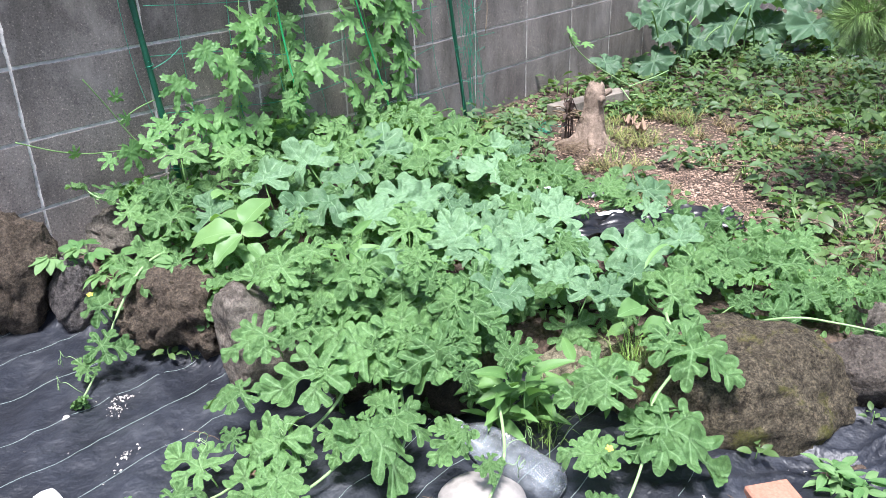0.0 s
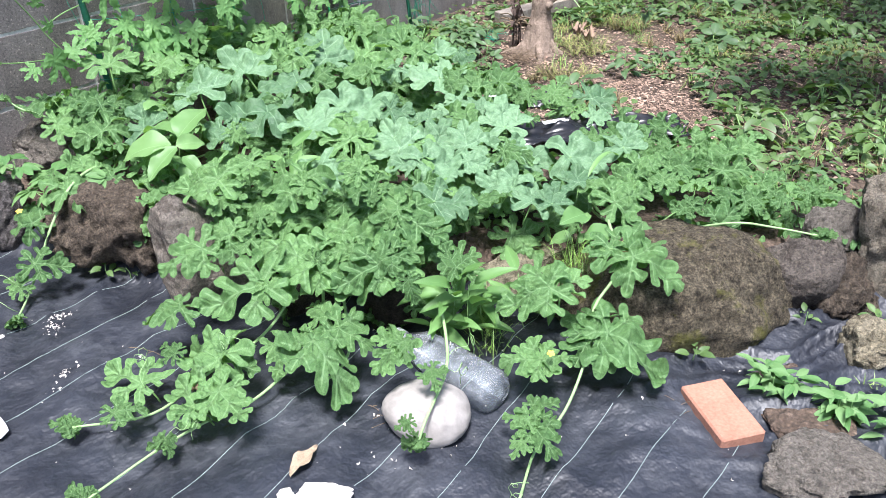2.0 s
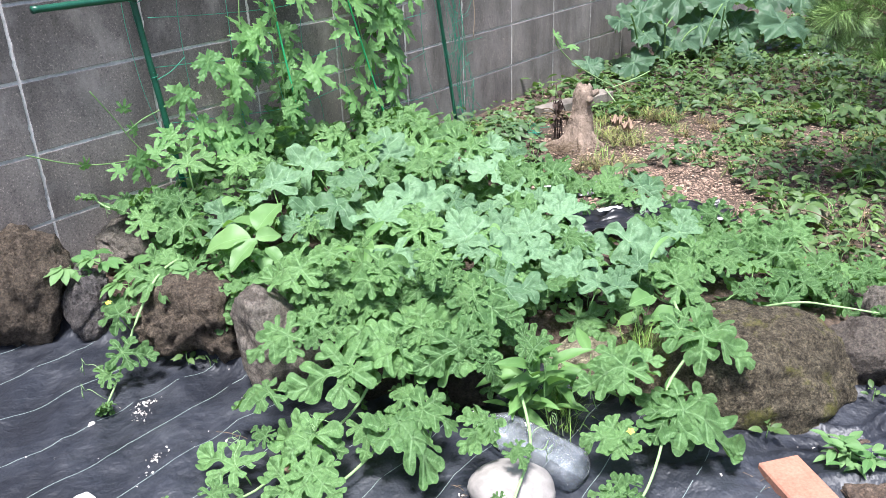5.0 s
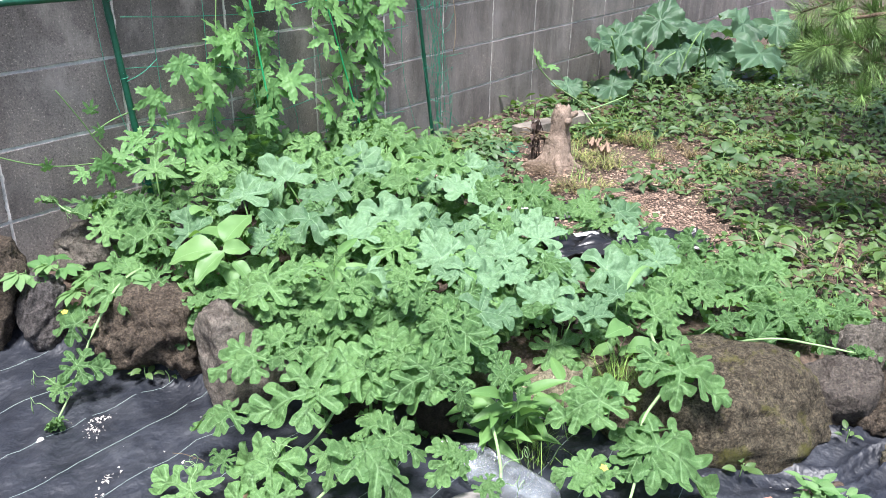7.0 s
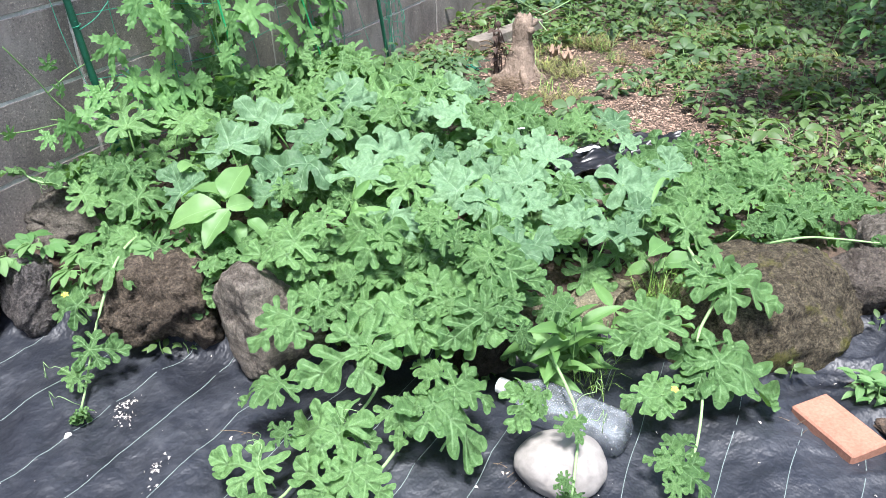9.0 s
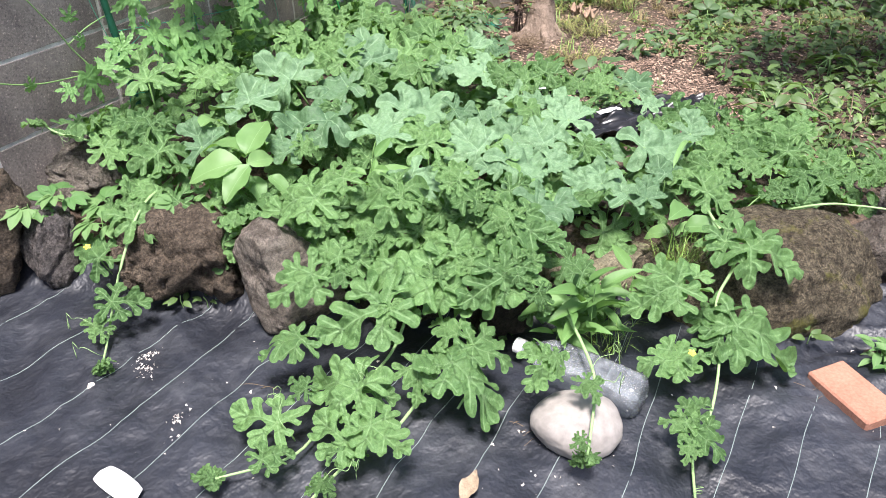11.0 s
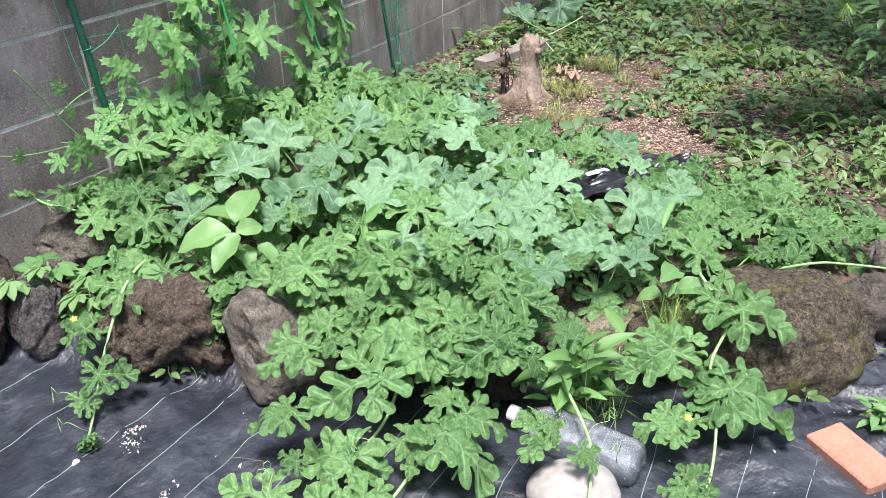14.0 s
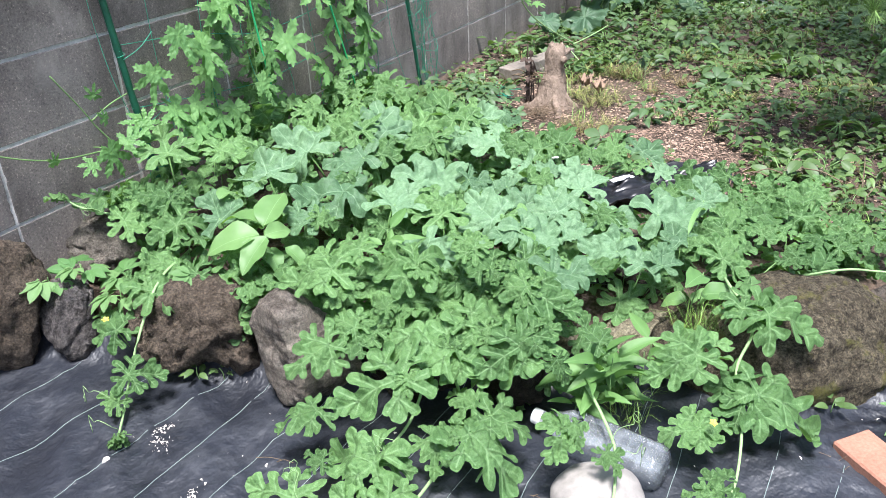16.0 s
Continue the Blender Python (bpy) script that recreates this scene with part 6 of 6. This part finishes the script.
def blades(name, label, spots, n, length, seed, material, width=0.0016, up=1.0, spread=0.02):
    """Fine grass or needle tufts as one tangle."""
    rng = random.Random(seed)
    v, f = [], []
    for x, y, z in spots:
        for i in range(n):
            a, t = rng.uniform(0, 6.28), rng.uniform(0.15, 0.9)
            d = Vector((math.cos(a) * t, math.sin(a) * t, up * rng.uniform(0.5, 1.0))).normalized() * length * rng.uniform(0.5, 1.1)
            p = Vector((x + rng.gauss(0, spread), y + rng.gauss(0, spread), z))
            w = Vector((-math.sin(a), math.cos(a), 0)) * width
            mid = p + d * 0.55 + Vector((0, 0, 0.06 * length))
            end = p + d + Vector((0, 0, -0.22 * length * up))
            k = len(v)
            v += [p - w, p + w, mid + w * 0.8, mid - w * 0.8, end]
            f += [(k, k + 1, k + 2, k + 3), (k + 3, k + 2, k + 4)]
    return tagged(new(name, mesh_of(name, v, f, material)), label, "grass", kind="stuff")


blades("horsetail_tuft", "feathery bright green horsetail tuft in the bed", [(1.54, 0.891, 0.104), (1.561, 0.872, 0.112), (1.519, 0.909, 0.106)], 45, 0.13, 1, M_GRASS, 0.0008, 0.9)
blades("horsetail_tuft", "feathery green horsetail beside lance-leaved weeds", [(1.298, 0.964, 0.018), (1.268, 0.925, 0.007), (1.329, 0.994, 0.019)], 30, 0.11, 2, M_GRASS, 0.0008, 0.7)
blades("grass_tuft", "small grass tuft at the sheet's edge", [(1.749, 0.254, -0.06), (1.723, 0.292, -0.053)], 26, 0.10, 3, M_GRASS, 0.0014, 1.2)
grass = tagged(new("grass_blade", mesh_of("grass_blade", *strip_leaf("", 0.26, 0.012, M_GRASS, 0.5, 1.5, 0.4, 0.3, 14, 0, 0, True)[::2], M_BLADE)), "single arching grass blade above the melon leaves", "grass")
grass.matrix_basis = pose(1.72, 1.023, 0.239, 42, 0, -80)


# ---- squash plant in the corner ----
SQUASH_LEAVES = ((3.94, 2.60, 0.18, 0.16), (3.93, 2.70, 0.40, 0.10), (4.07, 2.62, 0.31, 0.12), (4.49, 2.69, 0.22, 0.19), (4.19, 2.74, 0.41, 0.17), (4.72, 2.66, 0.28, 0.20), (5.12, 2.63, 0.22, 0.19),
                 (5.23, 2.89, 0.29, 0.20), (5.15, 2.73, 0.36, 0.22), (5.17, 2.35, 0.25, 0.22), (5.53, 2.66, 0.36, 0.22), (5.87, 2.58, 0.33, 0.22), (3.42, 2.52, 0.27, 0.09), (4.75, 2.34, 0.12, 0.13), (4.70, 2.80, 0.44, 0.20), (4.36, 2.76, 0.34, 0.14), (3.52, 2.56, 0.24, 0.08))


def squash():
    rng = random.Random(9)
    base = Vector((4.5, 2.72, 0.08))
    root = tagged(new("squash_plant", None), "squash plant with huge dull green round leaves against the wall", "squash plant")
    root.matrix_basis = pose(*base)
    for x, y, z, s in SQUASH_LEAVES:
        m = leaf_pose(x - base.x, y - base.y, z - base.z, rng.uniform(-190, -40), s * 0.92, rng.uniform(-30, 5), rng, 0.6, 0.35)
        child("leaf", rng.choice(SQUASH), root, m)
    for i in range(9):
        a = Vector((rng.uniform(-0.5, 0.9), rng.uniform(-0.2, 0.0), 0.0))
        b = Vector((a.x + rng.uniform(-0.25, 0.25), a.y - 0.05, rng.uniform(0.2, 0.42)))
        v, f = tube(curve_through([a, a.lerp(b, 0.5) + Vector((0, 0, 0.05)), b], 5), [0.007, 0.005], 7)
        child("stalk", mesh_of("stalk", v, f, M_STALK), root)
    for pts in (((3.384, 2.34, 0.189), (3.126, 2.359, 0.332), (2.967, 2.346, 0.446), (2.903, 2.306, 0.51)), ((3.349, 2.341, 0.155), (3.624, 2.286, 0.098), (3.837, 2.278, 0.069)), ((3.368, 2.326, 0.189), (3.538, 2.308, 0.208), (3.627, 2.29, 0.229)), ((3.316, 2.332, 0.19), (3.318, 2.248, 0.117), (3.321, 2.185, 0.067))):
        v, f = tube(curve_through([Vector(p) - base for p in pts], 6), [0.006, 0.003], 6)
        child("runner", mesh_of("runner", v, f, M_STEM), root)
    for x, y, z in ((2.903, 2.306, 0.51), (2.948, 2.317, 0.467), (3.013, 2.305, 0.443)):
        m = leaf_pose(x - base.x, y - base.y, z - base.z, rng.uniform(-180, 0), 0.05, -20, rng, 0.7)
        child("leaf", rng.choice(GOYA), root, m)
    return root


squash()


# ---- ground cover beyond the bed ----
protos = [("trefoil_weed", "low ground-cover weed with three-part green leaves", TRI, 7, 0.05, 0.95), ("trefoil_weed", "low dark bluish weed with three-part leaves", TRI_DARK, 8, 0.06, 1.0),
          ("broadleaf_weed", "low green weed with small pointed leaves", SMALL, 9, 0.06, 0.8), ("broadleaf_weed", "dark green rosette weed with pointed leaves", OVAL_DARK, 10, 0.05, 0.95),
          ("broadleaf_weed", "yellow-green weed with narrow leaves", OVAL_PALE, 10, 0.07, 0.85), ("trefoil_weed", "low dark bluish weed with three-part leaves", TRI_DARK, 6, 0.045, 1.15),
          ("trefoil_weed", "low ground-cover weed with three-part green leaves", TRI, 8, 0.07, 0.8), ("broadleaf_weed", "dark green rosette weed with pointed leaves", OVAL_DARK, 12, 0.09, 1.1)]
built = [herb(n, l, "weed", -1.2, -2.2, mat_z(0, 0) - 0.4, h, k, s, sc, 200 + i, (-15, 40), 0.9, "ground weeds") for i, (n, l, s, k, h, sc) in enumerate(protos)]
rng = random.Random(33)


def bare(x, y):
    """Open patches of chips near the stump and behind the bed."""
    a = 1.1 * math.exp(-(((x - 2.68) / 0.17) ** 2 + ((y - 1.47) / 0.24) ** 2)) + math.exp(-(((x - 2.80) / 0.34) ** 2 + ((y - 2.09) / 0.28) ** 2)) + 0.7 * math.exp(-(((x - 3.15) / 0.50) ** 2 + ((y - 1.85) / 0.30) ** 2))
    return a + 0.55 * noise.noise(Vector((x * 3.1, y * 3.1, 4)))


placed, count = [], 0
for tries in range(9000):
    if count >= 300:
        break
    x, y = rng.uniform(2.1, 6.6), rng.uniform(-0.1, 2.7)
    if rng.random() > 1.25 - 0.20 * (x - 2.0) or y > wall_y(x) - 0.08 or in_bed(x, y) or open_patch(x, y) or bed_side(x, y) < 0.12 or bare(x, y) > 0.6:
        continue
    gap = 0.060 if x < 3.5 else 0.10
    if any((x - a) ** 2 + (y - b) ** 2 < gap * gap for a, b in placed):
        continue
    placed.append((x, y))
    s = rng.uniform(0.75, 1.2) * (1.15 if y < 1.1 else 1.0) * (1 + 0.12 * max(0, x - 2.8))
    m = pose(x, y, soil_z(x, y) - 0.003, rng.uniform(-9, 9), rng.uniform(-9, 9), rng.uniform(0, 360)) @ Matrix.Scale(s, 4)
    if count < len(built):
        built[count].matrix_basis = m
    else:
        copy_thing(built[rng.choice((0, 2, 6, 4, 0, 2, 3) if y < 1.3 else (1, 3, 5, 7, 0, 2, 4, 6))], m)
    count += 1
for i, (x, y) in enumerate(((2.619, 2.315), (2.702, 2.407), (2.581, 2.172), (2.74, 2.294), (2.54, 2.248), (2.681, 2.44), (2.488, 2.071))):
    herb("trefoil_weed", "dark green three-leaved weed at the wall foot", "weed", x, y, soil_z(x, y), 0.07, 6, TRI_DARK, 1.0, 300 + i, (-10, 50), 0.9, "ground weeds")

# the finer green between them
rng = random.Random(46)
cv, cu, cf = [], [], []
for tries in range(19000):
    x, y = 2.1 + 4.3 * rng.random() ** 1.3, rng.uniform(-0.4, 2.9)
    if y > wall_y(x) - 0.03 or in_bed(x, y) or open_patch(x, y) or bed_side(x, y) < 0.1 or bare(x, y) > 0.48 + 0.3 * rng.random() ** 3:
        continue
    if len(cv) > 200000:
        break
    big = 1 + 0.3 * max(0, x - 2.7)
    v, uu, f = strip_leaf("", rng.uniform(0.018, 0.040) * big, rng.uniform(0.012, 0.024) * big, None, 0.7, 0.5, 0.3, 0.45, 3, 0.0, 0, True)
    m = leaf_pose(x, y, soil_z(x, y) + rng.uniform(0.008, 0.05), rng.uniform(0, 360), 1.0, rng.uniform(-25, 35), rng, 0.2)
    k = len(cv)
    cv += [m @ p for p in v]
    cu += uu
    cf += [tuple(i + k for i in q) for q in f]
tagged(new("ground_cover", mesh_of("ground_cover", cv, cf, M_WEED, cu)), "carpet of tiny green weed leaves over the soil", "ground cover", kind="stuff")

rng = random.Random(44)
spots = []
while len(spots) < 380:
    x, y = rng.uniform(2.3, 5.8), rng.uniform(0.1, 2.7)
    if y < wall_y(x) - 0.1 and not in_bed(x, y) and bed_side(x, y) > 0.15 and noise.noise(Vector((x * 2, y * 2, 9))) > -0.1:
        spots.append((x, y, soil_z(x, y)))
blades("fallen_needles", "tan fallen pine needles in drifts on the soil", spots[::3], 60, 0.085, 5, M_STRAW, 0.0011, 0.4, 0.013)
TUFTS = ((3.068, 2.166), (3.272, 2.119), (2.904, 1.898), (2.673, 1.82), (3.371, 2.026), (2.942, 2.049), (3.377, 2.236), (3.486, 2.249), (3.795, 1.92), (3.277, 1.512), (4.504, 1.625), (3.75, 1.238), (3.839, 1.143), (3.498, 1.08), (3.712, 1.683), (2.946, 1.936), (4.505, 1.789), (3.839, 1.615))
blades("needle_tufts", "yellow-green needle-like grass tufts on the soil", [(x + dx, y + dy, soil_z(x, y) + 0.01) for x, y in TUFTS for dx, dy in ((0, 0), (0.06, -0.03), (-0.04, 0.05))], 30, 0.11, 8, M_TUFT, 0.0012, 0.28, 0.014)
blades("grass_tufts", "fine green grass tufts among the weeds", spots[1::4], 26, 0.10, 6, M_GRASS, 0.0013, 0.5, 0.025)

chips = []
for i in range(22000):
    x, y = (rng.gauss(3.0, 0.6), rng.gauss(1.75, 0.46)) if i < 15000 else (rng.gauss(2.66, 0.15), rng.gauss(1.46, 0.22))
    if y > wall_y(x) - 0.02 or x < 2.0 or bed_side(x, y) < 0.1:
        continue
    s, a = (0.001 + 0.0034 * rng.random() ** 2) * (1 if i < 15000 else 0.65), rng.uniform(0, 6.28)
    ca, sa = math.cos(a) * s * rng.uniform(1, 2.4), math.sin(a) * s * rng.uniform(1, 2.4)
    z = soil_z(x, y) + rng.uniform(0, 0.004)
    n = Vector((-sa, ca, rng.uniform(-0.002, 0.002))) * 0.5
    p, d, h = Vector((x, y, z)), Vector((ca, sa, rng.uniform(-0.3, 0.3) * s)), Vector((0, 0, s * 0.45))
    chips.append(([p - d - n, p - d + n, p + d + n, p + d - n, p - d * 0.8 - n + h, p - d * 0.9 + n + h, p + d + n * 0.7 + h, p + d * 0.8 - n + h],
                  [(4, 7, 6, 5), (0, 4, 5, 1), (1, 5, 6, 2), (2, 6, 7, 3), (3, 7, 4, 0)]))
cv, cf = merge(chips)
tagged(new("bark_chips", mesh_of("bark_chips", cv, cf, M_CHIP, smooth=False)), "reddish-brown bark chips scattered over the soil", "bark chips", kind="stuff")


BROAD = [strip_leaf("shrub_blade", 0.11, 0.045, M_SHRUB, 0.85, 0.5, 0.35, 0.4, 8, 0.02, i) for i in range(3)]
for i, (x, y, h) in enumerate(((3.67, 0.85, 0.38), (4.026, 1.033, 0.38), (3.467, 0.734, 0.34))):
    herb("leafy_shrub", "dark green leafy shrub in the shade of the pine", "shrub", x, y, soil_z(x, y), h, 24, BROAD, 0.8, 400 + i, (-25, 45), 1.5, "shrubs under the pine", M_TWIG)


# ---- pine ----
def pine_shoot(seed):
    """A twig end with long thin needles standing out all round."""
    rng = random.Random(seed)
    v, f = tube([(0, 0, 0), (0, 0.05, 0.004), (0, 0.10, 0.008)], [0.0035, 0.003, 0.002], 6)
    v, f = list(v), list(f)
    nf = len(f)
    for i in range(230):
        t, a = 0.015 + 0.09 * rng.random() ** 0.7, rng.uniform(0, 6.28)
        p = Vector((0, t, 0.05 * t))
        d = Vector((math.cos(a), rng.uniform(0.2, 1.6), math.sin(a))).normalized() * rng.uniform(0.065, 0.115)
        w = d.cross(Vector((0.3, 0.1, 1))).normalized() * 0.0008
        k = len(v)
        mid = p + d * 0.55
        v += [p - w, p + w, mid + w, mid - w, p + d + Vector((0, 0, -0.006))]
        f += [(k, k + 1, k + 2, k + 3), (k + 3, k + 2, k + 4)]
    return mesh_of("needle_shoot", v, f, None, mats=[M_BARK, M_NEEDLE], index=[0] * nf + [1] * (len(f) - nf))


def pine():
    rng = random.Random(6)
    base = Vector((4.9, -0.75, 0.0))
    shoots = [pine_shoot(i) for i in range(4)]
    v, f = tube(curve_through([(0, 0, -0.05), (0.04, 0.03, 0.6), (-0.03, 0.05, 1.3), (0.05, 0.0, 2.2)], 8), [0.09 - 0.0022 * i for i in range(30)], 12)
    root = tagged(new("pine_tree", None), "low pine tree with long green needle tufts", "pine tree")
    root.matrix_basis = pose(*base)
    child("trunk", mesh_of("trunk", v, f, M_BARK), root)
    tips = [(2.893, 1.094, 0.679), (2.947, 1.054, 0.792), (3.01, 1.188, 0.74), (3.018, 1.017, 0.683), (3.03, 0.985, 0.60), (3.25, 0.80, 0.66), (3.3, 0.95, 0.80), (3.099, 0.993, 0.66), (3.107, 1.15, 0.759)]
    tips += [(2.961, 1.158, 0.79), (2.956, 1.108, 0.68)]
    # upper limbs, nearly all out of view, added to shade the ground below
    tips += [(3.343, 0.786, 0.972), (3.575, 0.562, 0.733), (2.98, 1.025, 1.085), (3.187, 0.613, 1.209), (3.909, 0.967, 1.11), (3.94, 0.443, 0.95), (3.53, 0.117, 1.018), (4.727, 0.768, 1.229), (4.976, 1.209, 1.449), (4.089, 1.159, 1.402)]
    for i in range(60):
        tips.append((rng.uniform(3.0, 5.8), rng.uniform(-0.6, 2.2), rng.uniform(1.3, 2.2)))
    for tx, ty, tz in tips:
        tip = Vector((tx, ty, tz)) - base
        st = Vector((0, 0, rng.uniform(0.5, 1.5)))
        line = curve_through([st, st.lerp(tip, 0.5) + Vector((0, 0, 0.12)), tip], 8)
        v, f = tube(line, [0.02 - 0.0009 * i for i in range(len(line))], 7)
        limb = child("limb", mesh_of("limb", v, f, M_BARK), root)
        # more tufts on the added upper limbs, for thicker shade
        for i in range(8 if tz < 1.25 else 13):
            p = line[-1 - int(rng.random() ** 1.6 * 9)]
            p = p + Vector((rng.gauss(0, 0.05), rng.gauss(0, 0.05), rng.gauss(0, 0.04)))
            m = leaf_pose(p.x, p.y, p.z, math.degrees(math.atan2(tip.y - st.y, tip.x - st.x)) + rng.uniform(-75, 75), rng.uniform(0.8, 1.2), rng.uniform(-30, 35), rng, 0.1)
            child("needle_tuft", rng.choice(shoots), limb, m)
    return root


pine()
